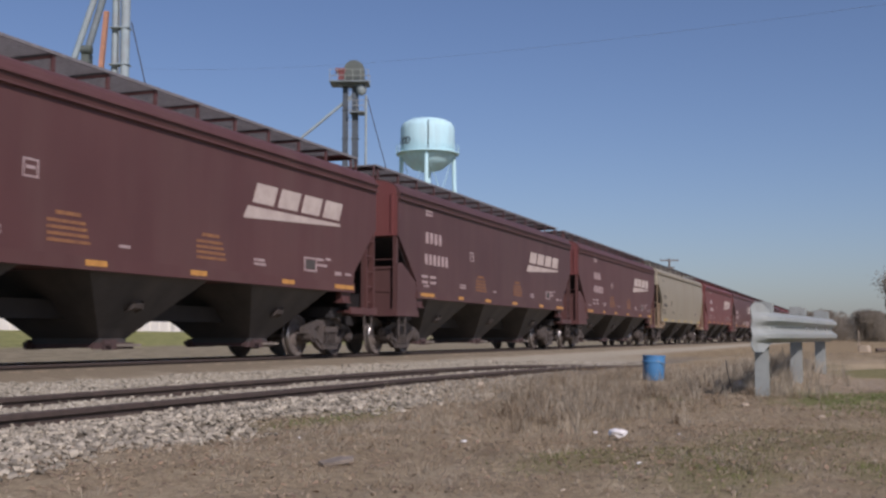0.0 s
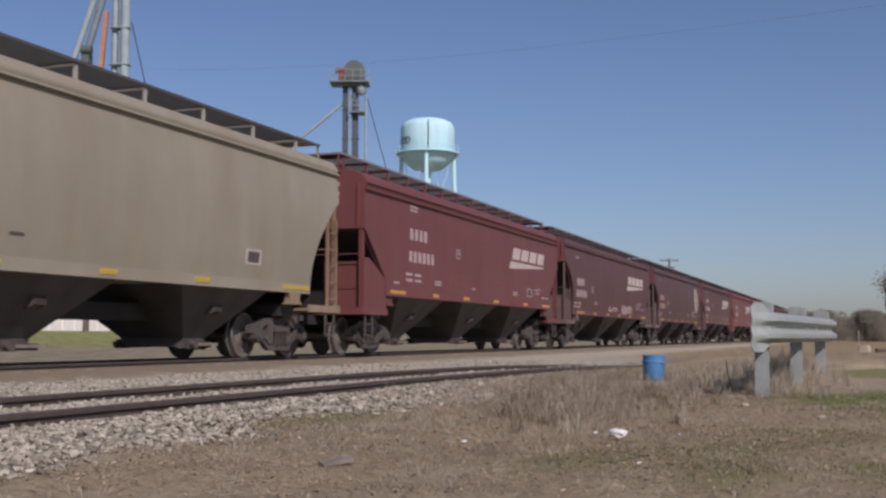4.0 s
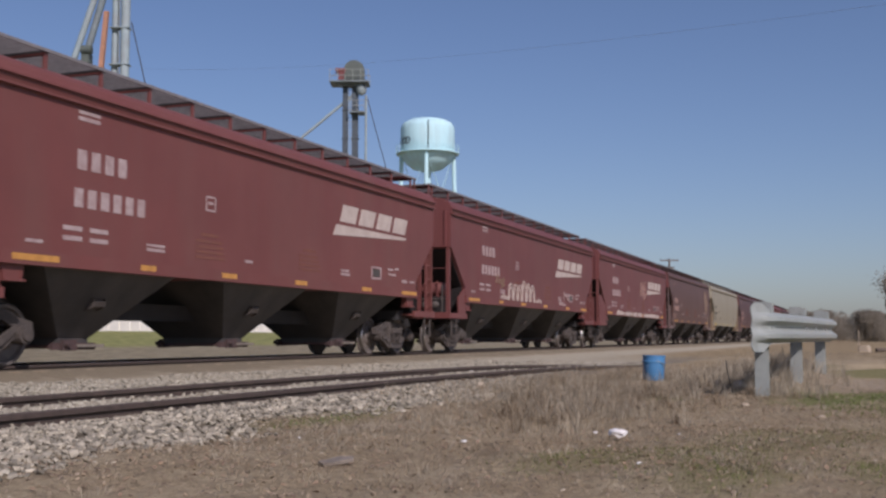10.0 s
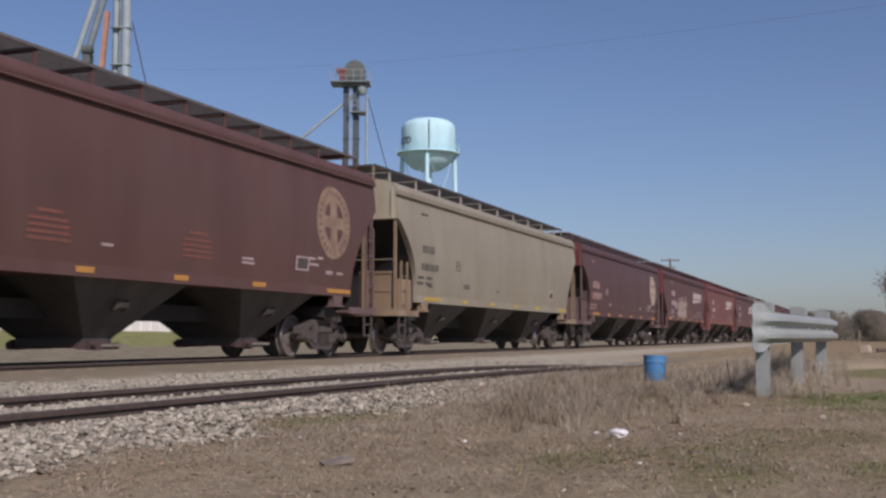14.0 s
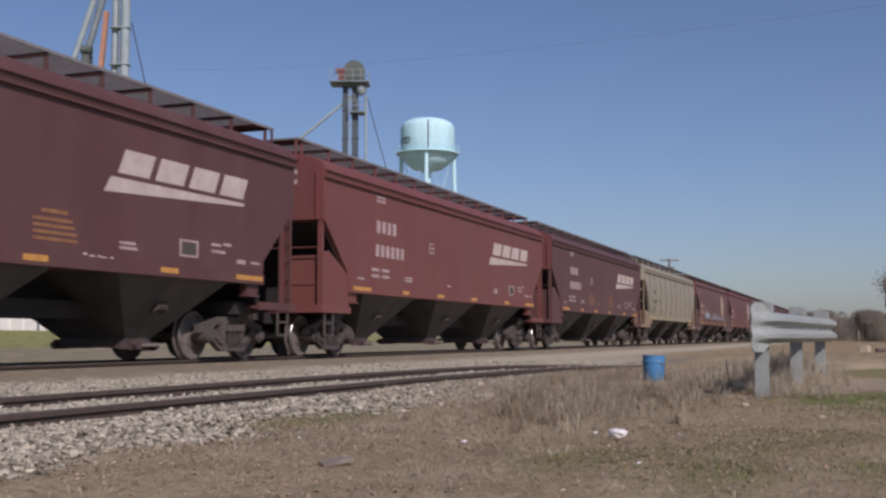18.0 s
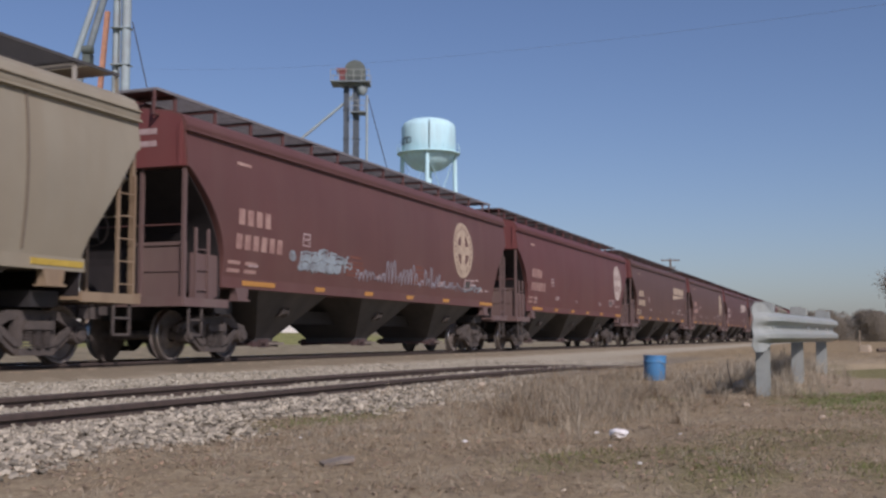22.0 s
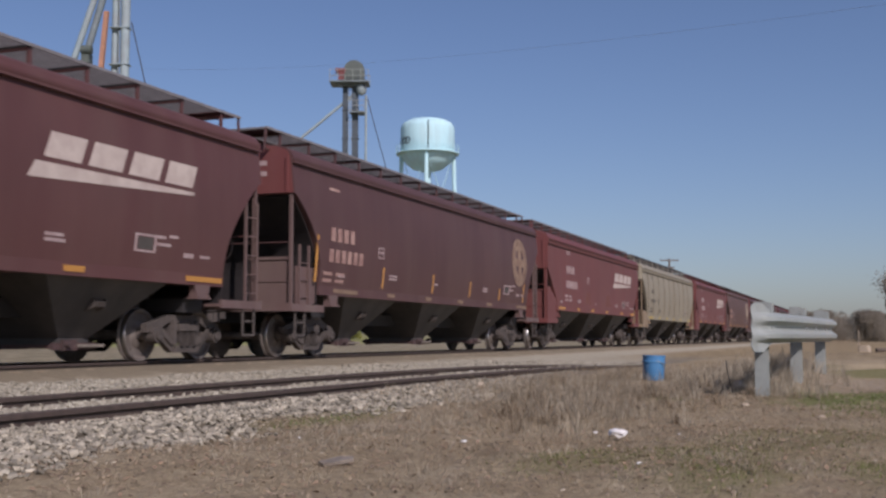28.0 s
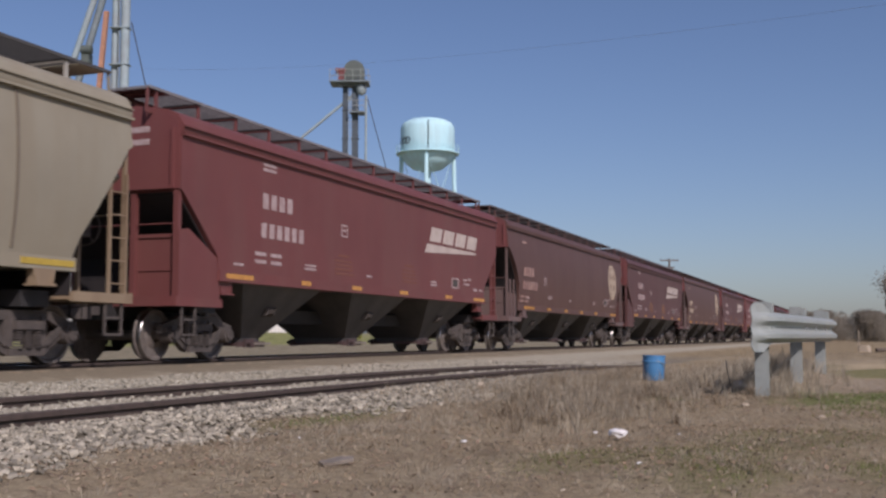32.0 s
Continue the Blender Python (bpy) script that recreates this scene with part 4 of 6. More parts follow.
            for t in (-1, 1):
                link("brace", cached("brace:%d" % t, lambda bm: bar(bm, (-0.12, t * 1.4, 3.0), (-0.12, t * 0.15, 2.0), 0.09)), paint, car, at=end)
    markings(car, spec)
    for style, args, ink in spec.get("tags", ()):
        link("graffiti", tag(style, *args, kind=kind), ink, car, "sprayed graffiti strokes")
    for x, h in spec.get("uprights", ()):
        mark("stripe", car, kind, M_YELLOW, x, 1.6, 0.09, h, "yellow upright mark")
    return car


# Maroon cars with straight-cut ends, older cars with round-cut ends, beige leased cars.
def spec_a(paint, label, **kw):
    return dict(kind="slope", paint=paint, label=label, logo="swoosh", **kw)


def spec_b(paint, label, logo="cross", **kw):
    return dict(kind="round", paint=paint, label=label, logo=logo, end_paint=P_DUSTEND, **kw)


def spec_c(kind, label, **kw):
    text = (-6.68, 2.80, 2.31, 1.80) if kind == "swell" else (-7.38, 2.64, 2.18, 1.80)
    return dict(kind=kind, paint=P_BEIGE, label=label, text=text, board=M_DARKGRATE, ink=M_DARKINK, small=M_DARKINK, end_paint=P_RUSTBEIGE, ribs=kind == "swell", yellow=False, **kw)


DARK = "dark maroon covered hopper car with slant-cut ends"
RED = "oxide red covered hopper car with slant-cut ends"
OLD = "weathered brown covered hopper car with arched end cut-outs"
SPECS = [
    spec_a(P_MAROON, DARK, text=(-6.77, 2.92, 2.35, 1.84), plate_x=-3.24, box_x=5.02),
    spec_a(P_PLUM, DARK, text=(-6.77, 2.92, 2.35, 1.84), plate_x=-3.24, box_x=5.02),
    spec_a(P_MAROON, DARK),
    spec_c("round", "beige ribbed covered hopper car with arched ends"),
    spec_a(P_RED, RED),
    spec_b(P_MAROON, "maroon arched-end hopper car with white graffiti low down", "swoosh", logo_x=0.07, tags=[("rough", (-1.27, 1.58, 1.86, 0.24, 7, 5), M_WHITE), ("bubble", (1.62, 1.54, 2.33, 0.41, 6, 6), M_PALE)]),
    spec_b(P_PLUM, OLD, ink=M_FADED),
    spec_a(P_MAROON, DARK, text=(-6.77, 2.92, 2.35, 1.84), plate_x=-3.24, box_x=5.02),
    spec_a(P_BRICK, RED),
    spec_a(P_RED, "red slant-end hopper car with bold white graffiti", gear=True, tags=[("bubble", (-3.25, 1.60, 3.0, 0.72, 6, 8), M_WHITE), ("rough", (-4.0, 1.56, 0.95, 0.3, 5, 21), M_WHITE), ("rough", (-0.15, 1.55, 0.8, 0.25, 4, 22), M_WHITE), ("rough", (-4.6, 2.0, 1.0, 0.4, 4, 23), M_TAN), ("rough", (3.0, 1.56, 1.0, 0.25, 5, 24), M_PALE), ("rough", (3.75, 1.85, 1.0, 0.35, 4, 25), M_PALE)]),
    spec_a(P_RED, "red slant-end hopper car with scribbles and white sill patches", tags=[("figure", (0.85, 2.25, 1.5, 1.25, 6, 9), M_FADED), ("band", (-5.25, 1.46, 11.4, 0.20, 40, 26), M_WHITE), ("rough", (-5.0, 1.55, 1.1, 0.16, 4, 27), M_WHITE)]),
    spec_b(P_BROWN, OLD, ink=M_FADED, emblem_ink=M_TAN, yellow=True),
    spec_c("round", "beige covered hopper car with rusty arched ends"),
    spec_b(P_PLUM, OLD, ink=M_FADED),
    spec_a(P_MAROON, "dark maroon hopper car with large pale graffiti", gear=True, tags=[("block", (-3.55, 1.60, 3.3, 1.15, 5, 11), M_TAG), ("rough", (-4.6, 2.05, 0.8, 0.62, 4, 28), M_PALE), ("rough", (-6.3, 1.53, 1.1, 0.16, 5, 29), M_WHITE), ("rough", (2.0, 1.53, 0.9, 0.16, 5, 30), M_WHITE)]),
    spec_a(P_BRICK, RED),
    spec_a(P_MAROON, DARK),
    spec_c("swell", "beige ribbed covered hopper car with slanted ends"),
    spec_b(P_REDBROWN, "red-brown arched-end hopper car with pale blue graffiti", emblem_x=4.88, yellow=True, ink=M_FADED, tags=[("rough", (-5.3, 1.75, 2.9, 0.55, 9, 14), M_AQUAINK), ("block", (-4.9, 1.82, 1.9, 0.42, 5, 31), M_AQUAINK), ("wave", (-2.2, 1.72, 7.0, 0.62, 34, 15), M_BLUEINK), ("rough", (4.9, 1.72, 1.6, 0.25, 6, 32), M_AQUAINK)]),
    spec_b(P_DULLRED, "red arched-end hopper car with a bright white emblem", ink=M_FADED, emblem_ink=M_WHITE),
    spec_b(P_BROWN, "brown arched-end hopper car with a faded stripe logo", "swoosh", logo_x=0.59, ink=M_CREAM),
    spec_b(P_BROWN, OLD, ink=M_FADED),
    spec_b(P_MAROON, "maroon arched-end hopper car with a white stripe logo", "swoosh", logo_x=0.07),
    spec_b(P_PLUM, "brown arched-end hopper car with upright yellow marks", reflector_ink=M_TAN, uprights=((-8.0, 1.0), (-4.5, 0.5), (-1.2, 0.5), (1.8, 0.45), (4.6, 0.35), (7.2, 0.6)), ink=M_FADED, emblem_ink=M_TAN),
    spec_a(P_RED, RED),
    spec_c("swell", "beige ribbed covered hopper car with rusty slanted ends"),
    spec_a(P_RED, RED),
    spec_b(P_BROWN, OLD, ink=M_FADED),
    spec_a(P_MAROON, DARK),
    spec_b(P_BROWN, OLD, ink=M_CREAM),
    spec_a(P_MAROON, DARK),
    spec_a(P_RED, RED),
    spec_b(P_PLUM, OLD, ink=M_FADED),
    spec_a(P_MAROON, DARK),
    spec_a(P_BRICK, RED),
    spec_b(P_BROWN, OLD, ink=M_FADED),
    spec_a(P_MAROON, DARK),
    spec_a(P_RED, RED),
    spec_a(P_MAROON, DARK),
]
CARS = [hopper_car(s) for s in SPECS]

# ---- barrier, bucket and litter ----
M_GALV = mat("galvanised_steel", (0.33, 0.36, 0.335), (0.265, 0.29, 0.27), 0.6, 0.15, scale=7, bump=0.08, dirt=(0.33, 0.31, 0.27), dirt_amt=0.4)
M_BOLT = mat("bright_bolt", (0.75, 0.76, 0.78), None, 0.3, 0.9, scale=9)
M_BLUE = mat("faded_blue_plastic", (0.075, 0.235, 0.44), (0.055, 0.18, 0.35), 0.45, scale=5, bump=0.03)
M_PAPER = mat("white_paper", (0.82, 0.80, 0.77), (0.62, 0.59, 0.55), 0.85, scale=12)
M_RUBBER = mat("black_rubber", (0.03, 0.03, 0.03), None, 0.7, scale=9)


def barrier():
    ax, ay = 11.49, 0.987
    ang = math.degrees(math.atan2(-0.418, 4.277))
    at = pose(ax, ay, 0, 0, 0, ang)
    b = empty("guardrail", at, "galvanised steel crash barrier with a rounded end shoe", "guardrail")
    for x in (0.0, 2.14, 4.12):
        bm = bmesh.new()
        box(bm, x - 0.064, x - 0.055, -0.06, 0.06, -0.5, 0.955)
        box(bm, x + 0.055, x + 0.064, -0.06, 0.06, -0.5, 0.955)
        box(bm, x - 0.055, x + 0.055, -0.004, 0.004, -0.5, 0.955)
        post = part("post", bm, M_GALV, b)
        bm = bmesh.new()
        box(bm, x - 0.05, x + 0.05, -0.118, -0.063, 0.56, 0.94)
        part("spacer_block", bm, M_GALV, post)
    # W section that flattens and flares into a rounded, slightly curled end shoe
    prof = [(0.010, -0.150), (-0.03, -0.130), (-0.07, -0.105), (-0.075, -0.065), (-0.04, -0.04), (-0.005, -0.015), (-0.005, 0.015), (-0.04, 0.04), (-0.075, 0.065), (-0.07, 0.105), (-0.03, 0.130), (0.010, 0.150)]

    def sheet(stations, name, label):
        bm = bmesh.new()
        rows = []
        for x, lift, wave, flap in stations:
            ring = [(lift - 0.125 + wave * w + (1 - wave) * -0.03, 0.695 + h) for w, h in [(0.006, -0.150 - flap)] + prof + [(0.006, 0.150 + flap)]]
            rows.append([[bm.verts.new((x + d * 0.3, w + d, z)) for w, z in ring] for d in (0.0, 0.008)])
        k = len(prof) + 2
        for p, q in zip(rows, rows[1:]):
            for m in range(2):
                for i in range(k - 1):
                    bm.faces.new((p[m][i], q[m][i], q[m][i + 1], p[m][i + 1]))
            for i in (0, k - 1):
                bm.faces.new((p[0][i], q[0][i], q[1][i], p[1][i]))
        for e in (rows[0], rows[-1]):
            for i in range(k - 1):
                bm.faces.new((e[0][i], e[0][i + 1], e[1][i + 1], e[1][i]))
        return part(name, bm, M_GALV, b, label, True)

    beam = sheet([(0.10, 0.0, 1.0, 0.004), (4.30, 0.0, 1.0, 0.004)], "beam", "corrugated W-shaped steel beam")
    shoe = []
    for i in range(15):
        t = i / 14
        ease = t * t * (3 - 2 * t)
        corner = max(0.0, (t - 0.84) / 0.16)
        flap = 0.004 + 0.085 * min(1.0, max(0.0, (ease - 0.15) / 0.5)) - 0.05 * (1 - math.sqrt(max(0.0, 1 - corner ** 2)))
        shoe.append((0.10 - 0.50 * t, 0.17 * t ** 1.7, 1 - 0.85 * max(0.0, (t - 0.35) / 0.65) ** 1.5, flap))
    sheet(shoe, "end_shoe", "flattened, flared sheet steel end piece")
    for x in (2.05, 2.75, 3.6):
        bm = bmesh.new()
        tube(bm, (x, -0.15, 0.70), (x, -0.128, 0.70), 0.022, 8)
        part("bolt", bm, M_BOLT, beam, "bright bolt head")
    return b


barrier()


def bucket():
    bm = bmesh.new()
    lathe(bm, [(0.125, 0.0), (0.133, 0.01), (0.142, 0.27), (0.152, 0.275), (0.152, 0.295), (0.144, 0.30), (0.147, 0.35), (0.153, 0.355), (0.153, 0.372), (0.14, 0.372), (0.137, 0.30), (0.122, 0.02)], 36)
    t = empty("bucket", pose(14.62, 2.64, -0.01, 2, 1, 20), "upright blue plastic five-gallon bucket on the grass", "bucket")
    part("tub", bm, M_BLUE, t, "", True)
    bm = bmesh.new()
    pts = [Vector((0.155 * math.cos(a), 0.155 * math.sin(a), 0.30 - 0.10 * math.sin(a) ** 2)) for a in np.linspace(math.pi, 2 * math.pi, 14)]
    for p, q in zip(pts, pts[1:]):
        tube(bm, p, q, 0.004, 6)
    part("handle", bm, M_GALV, t, "wire bail handle")


bucket()


def scrap(name, at, size, label, seed, material=None, flat=0.45):
    rnd = random.Random(seed)
    bm = bmesh.new()
    bmesh.ops.create_icosphere(bm, subdivisions=2, radius=size)
    for v in bm.verts:
        v.co *= rnd.uniform(0.55, 1.15)
        v.co.z = v.co.z * flat + size * flat * 0.55
    ob = link(name, finish(bm, name), material or M_PAPER, None, "", at)
    return tagged(ob, label, "litter")


scrap("paper_wad", pose(6.72, 1.44, 0.0, 0, 0, 30), 0.065, "crumpled white paper wad on the dry ground", 4)
scrap("paper_scrap", pose(6.75, 1.58, 0.01, 0, 0, 80), 0.016, "torn white paper scrap beside a crumpled wad", 5)
for i, (x, y, s) in enumerate(((5.70, 3.07, 0.012), (5.66, 2.05, 0.018), (4.88, 0.95, 0.013), (5.95, 1.32, 0.011), (6.95, 1.10, 0.011), (9.5, 3.7, 0.014), (8.6, 4.0, 0.012), (17.5, 6.2, 0.03))):
    scrap("paper_scrap", (x, y, float(ground_z(x, y)) + 0.012), s, "small white scrap of litter on dry ground", 20 + i)
M_TANROCK = mat("tan_rubble", (0.50, 0.42, 0.31), (0.32, 0.26, 0.19), 0.9, scale=8, bump=0.4)
for i, (x, y, s) in enumerate(((12.7, 1.35, 0.09), (9.6, 0.97, 0.035), (8.7, 0.33, 0.03), (12.6, 4.35, 0.07))):
    tagged(scrap("stone", (x, y, float(ground_z(x, y))), s, "pale lump of rubble among dry weeds", 40 + i, M_TANROCK, 0.7), category="stone")
M_SHEET = mat("grey_scrap_board", (0.25, 0.21, 0.165), (0.12, 0.10, 0.08), 0.8, scale=10)


def scrap_board():
    bm = bmesh.new()
    prism(bm, [(-0.16, -0.05), (0.12, -0.07), (0.17, 0.0), (0.1, 0.08), (-0.12, 0.06)], "z", 0.0, 0.025)
    tagged(link("scrap_board", finish(bm, "scrap_board"), M_SHEET, None, "", pose(4.72, 2.35, 0.01, 4, -5, -25) @ Matrix.Scale(0.62, 4)), "grey torn scrap of board lying on dirt", "litter")
    bm = bmesh.new()
    pts = [Vector((12.0 + 0.10 * t, 1.34 + 0.25 * t * (1 - t), 0.02 + 1.9 * t * (1 - t) * 0.5 + 0.18 * t)) for t in np.linspace(0, 0.62, 12)]
    for p, q in zip(pts, pts[1:]):
        tube(bm, p, q, 0.005, 6)
    tagged(link("bent_wire", finish(bm, "bent_wire"), M_RUBBER), "bent dark wire standing up in the weeds", "wire")


scrap_board()

# ---- ballast, weeds and leaves ----
def leafy_mat(name, *args, **kw):
    """Thin leaf: half of the light passes through."""
    m = mat(name, *args, **kw)
    n, l = m.node_tree.nodes, m.node_tree.links
    b, out = n["Principled BSDF"], n["Material Output"]
    b.inputs["Specular IOR Level"].default_value = 0.1
    tr, mx = n.new("ShaderNodeBsdfTranslucent"), n.new("ShaderNodeMixShader")
    l.new(b.inputs["Base Color"].links[0].from_socket, tr.inputs["Color"])
    mx.inputs[0].default_value = 0.42
    l.new(b.outputs[0], mx.inputs[1])
    l.new(tr.outputs[0], mx.inputs[2])
    l.new(mx.outputs[0], out.inputs["Surface"])
    return m


def stone_field(name, label, pts, lo, hi, material, seed):
    """Many small angular stones in one mesh."""
    rng = np.random.default_rng(seed)
    base = np.array([(1, 0, 0), (0, 1, 0), (-1, 0, 0), (0, -1, 0), (0.62, 0.62, 0.75), (-0.62, 0.62, 0.75), (-0.62, -0.62, 0.75), (0.62, -0.62, 0.75)], dtype=float)
    faces = np.array([(0, 1, 4), (1, 5, 4), (1, 2, 5), (2, 6, 5), (2, 3, 6), (3, 7, 6), (3, 0, 7), (0, 4, 7), (4, 5, 6), (4, 6, 7)])
    k = len(pts)
    s = rng.uniform(lo, hi, k) * rng.uniform(0.7, 1.0, k)
    v = base[None] * rng.uniform(0.6, 1.15, (k, 8, 3)) * s[:, None, None]
    v[:, :, 2] *= rng.uniform(0.5, 1.0, k)[:, None]
    a, b = rng.uniform(0, 2 * np.pi, k), rng.uniform(-1.0, 1.0, k)
    x = v[:, :, 0] * np.cos(a)[:, None] - v[:, :, 1] * np.sin(a)[:, None]
    y = v[:, :, 0] * np.sin(a)[:, None] + v[:, :, 1] * np.cos(a)[:, None]
    z = v[:, :, 2] + x * np.tan(b)[:, None] * 0.6 + (rng.uniform(-0.4, 0.5, k) * s)[:, None]
    P = np.stack([x + pts[:, 0:1], y + pts[:, 1:2], z + pts[:, 2:3]], -1).reshape(-1, 3)
    Fc = (faces[None] + 8 * np.arange(k)[:, None, None]).reshape(-1, 3)
    me = bpy.data.meshes.new(name)
    me.from_pydata(P.tolist(), [], Fc.tolist())
    ob = link(name, me, material)
    return tagged(ob, label, "gravel", kind="stuff")


def scatter(rng, k, x0, x1, y0, y1, keep):
    x, y = rng.uniform(x0, x1, k), rng.uniform(y0, y1, k)
    m = rng.uniform(0, 1, k) < keep(x, y)
    x, y = x[m], y[m]
    return np.stack([x, y, ground_z(x, y)], -1)


def clump(x, y, cx, cy, rx, ry):
    return np.exp(-(((x - cx) / rx) ** 2 + ((y - cy) / ry) ** 2))


def patchy(x, y, s=1.0, o=0.0):
    return 0.5 + 0.5 * np.sin(2.3 * s * x + 1.1 * s * y + o) * np.sin(1.7 * s * y - 0.9 * s * x + 2 * o)


rng = np.random.default_rng(7)
edge = lambda x: 3.85 + 0.25 * np.sin(1.1 * x) + 0.2 * np.sin(2.7 * x + 1) - 0.06 * np.clip(x - 7, 0, 5)
stone_field("ballast", "pale pinkish-grey crushed ballast stones beside the siding",
            scatter(rng, 30000, 2.0, 13.5, 3.2, 5.2, lambda x, y: smooth_step(y - edge(x), -0.35, 0.25) * (1 - 0.55 * smooth_step(x, 8.5, 12.5)) * (0.55 + 0.45 * patchy(x, y, 2.4, 0.7))), 0.012, 0.034, M_STONE, 1)
M_STONE2 = mat("dusty_gravel", (0.395, 0.36, 0.28), (0.25, 0.227, 0.173), 0.9, scale=9, alpha_rand=0.32)
stone_field("gravel", "dusty grey gravel filling the track bed",
            scatter(rng, 56000, 2.0, 26.0, 4.6, 10.0, lambda x, y: np.where(np.abs(y - siding_y(x)) < 0.66, 0.9, 0.8) * (1 - 0.4 * smooth_step(y, 9.4, 10.0)) * (1 - 0.6 * smooth_step(x, 14, 24))), 0.010, 0.030, M_STONE2, 2)
M_PEBBLE = mat("dull_pebble", (0.30, 0.235, 0.165), (0.18, 0.14, 0.10), 0.9, scale=9, alpha_rand=0.4)
stone_field("pebbles", "scattered small pebbles on bare dirt",
            scatter(rng, 9000, 2.4, 12.0, -2.0, 4.0, lambda x, y: 0.3 + 0.7 * patchy(x, y, 1.9, 0.3)), 0.004, 0.013, M_PEBBLE, 3)


M_CLOD = mat("dry_soil_clod", (0.38, 0.30, 0.205), (0.20, 0.152, 0.10), 0.95, scale=14, bump=0.4, alpha_rand=0.5)
stone_field("soil_clods", "crumbly tan clods and chips on bare dirt",
            scatter(rng, 14000, 2.4, 8.5, -2.6, 4.0, lambda x, y: (0.15 + 0.85 * patchy(x, y, 2.7, 1.9) ** 2) * (0.35 + 0.65 * smooth_step(y, 1.2, 2.6))), 0.003, 0.013, M_CLOD, 4)
M_CHIP = mat("pale_chip", (0.55, 0.47, 0.35), (0.38, 0.31, 0.22), 0.9, scale=14, alpha_rand=0.35)
stone_field("pale_chips", "pale flakes of stone and bark on bare dirt",
            scatter(rng, 700, 2.4, 8.5, -2.2, 4.0, lambda x, y: 0.2 + 0.8 * patchy(x, y, 3.1, 0.4) ** 2), 0.004, 0.014, M_CHIP, 6)


def blades(name, label, pts, h0, h1, w, lean, material, seed, category="grass"):
    """Grass blades: bent tapering strips, all in one mesh."""
    rng = np.random.default_rng(seed)
    k = len(pts)
    h = rng.uniform(h0, h1, k)
    a = rng.uniform(0, 2 * np.pi, k)
    ln = rng.uniform(0.1, 1.0, k) * lean * h
    d = np.stack([np.cos(a), np.sin(a)], -1)
    f = rng.uniform(0, 2 * np.pi, k)
    side = np.stack([np.cos(f), np.sin(f)], -1) * (w * rng.uniform(0.6, 1.3, k))[:, None]
    V = np.zeros((k, 5, 3))
    base = pts
    for i, (s, t, ww) in enumerate(((0, -1, 1.0), (0, 1, 1.0), (0.55, 1, 0.8), (0.55, -1, 0.8), (1.0, 0, 0.0))):
        V[:, i, :2] = base[:, :2] + d * (ln * s ** 1.8)[:, None] + side * (t * ww)
        V[:, i, 2] = base[:, 2] - 0.01 + h * s * (1 - 0.25 * s * lean)
    idx = 5 * np.arange(k)[:, None]
    quads = (idx + np.array([0, 1, 2, 3])).tolist()
    tris = (idx + np.array([3, 2, 4])).tolist()
    me = bpy.data.meshes.new(name)
    me.from_pydata(V.reshape(-1, 3).tolist(), [], quads + tris)
    ob = link(name, me, material)
    return tagged(ob, label, category, kind="stuff")


M_STRAW = leafy_mat("dry_straw", (0.43, 0.37, 0.275), (0.25, 0.21, 0.15), 0.85, scale=3, bump=0, alpha_rand=0.4)
M_STRAW2 = leafy_mat("pale_dead_grass", (0.42, 0.335, 0.215), (0.25, 0.19, 0.12), 0.85, scale=3, bump=0, alpha_rand=0.4)
M_GREEN = leafy_mat("green_weed", (0.22, 0.245, 0.085), (0.14, 0.16, 0.055), 0.7, scale=3, bump=0, alpha_rand=0.35)
M_LEAF = mat("fallen_leaf", (0.31, 0.205, 0.125), (0.18, 0.12, 0.078), 0.8, scale=6, bump=0, alpha_rand=0.5)


tall = lambda x, y: np.clip(1.2 * clump(x, y, 8.9, 2.1, 1.2, 0.45) + 0.35 * clump(x, y, 7.1, 2.05, 0.5, 0.25) + 1.1 * clump(x, y, 11.0, 2.55, 2.2, 0.75) + 0.8 * clump(x, y, 15, 3.1, 3.5, 0.7) + 0.2 * clump(x, y, 13.0, 1.7, 2.2, 0.4) + 0.4 * clump(x, y, 11.6, 0.9, 0.6, 0.3) + 0.9 * clump(x, y, 19.0, 1.9, 2.4, 0.5), 0, 1) * (1 - np.exp(-(((x - 13.6) / 1.2) ** 2 + ((y - 2.45) / 0.35) ** 2)))
blades("dry_grass", "tall dry straw-coloured weeds", scatter(rng, 80000, 5.5, 22, 0.2, 4.8, lambda x, y: tall(x, y) * (0.35 + 0.65 * patchy(x, y, 2.0))), 0.05, 0.20, 0.0020, 0.9, M_STRAW, 11)
blades("seed_stalks", "thin upright dead weed stalks", scatter(rng, 3000, 6, 20, 0.3, 4.6, lambda x, y: tall(x, y) * 0.35), 0.2, 0.42, 0.0018, 0.3, M_STRAW2, 12)
low = lambda x, y: (1 - smooth_step(y - edge(x), -0.9, -0.1)) * (0.12 + 0.88 * patchy(x, y, 1.1, 1.0) ** 2) * (0.35 + 0.65 * smooth_step(x, 3.5, 6.0))
blades("short_grass", "matted short dead grass", scatter(rng, 180000, 2.6, 16, -4.0, 4.6, low), 0.012, 0.05, 0.0019, 1.0, M_STRAW2, 13)
blades("verge_grass", "thin dead grass along the gravel", scatter(rng, 16000, 10, 30, 2.6, 5.2, lambda x, y: (np.abs(y - siding_y(x)) > 0.8) * 0.6 * (y < siding_y(x))), 0.03, 0.13, 0.003, 0.9, M_STRAW2, 14)
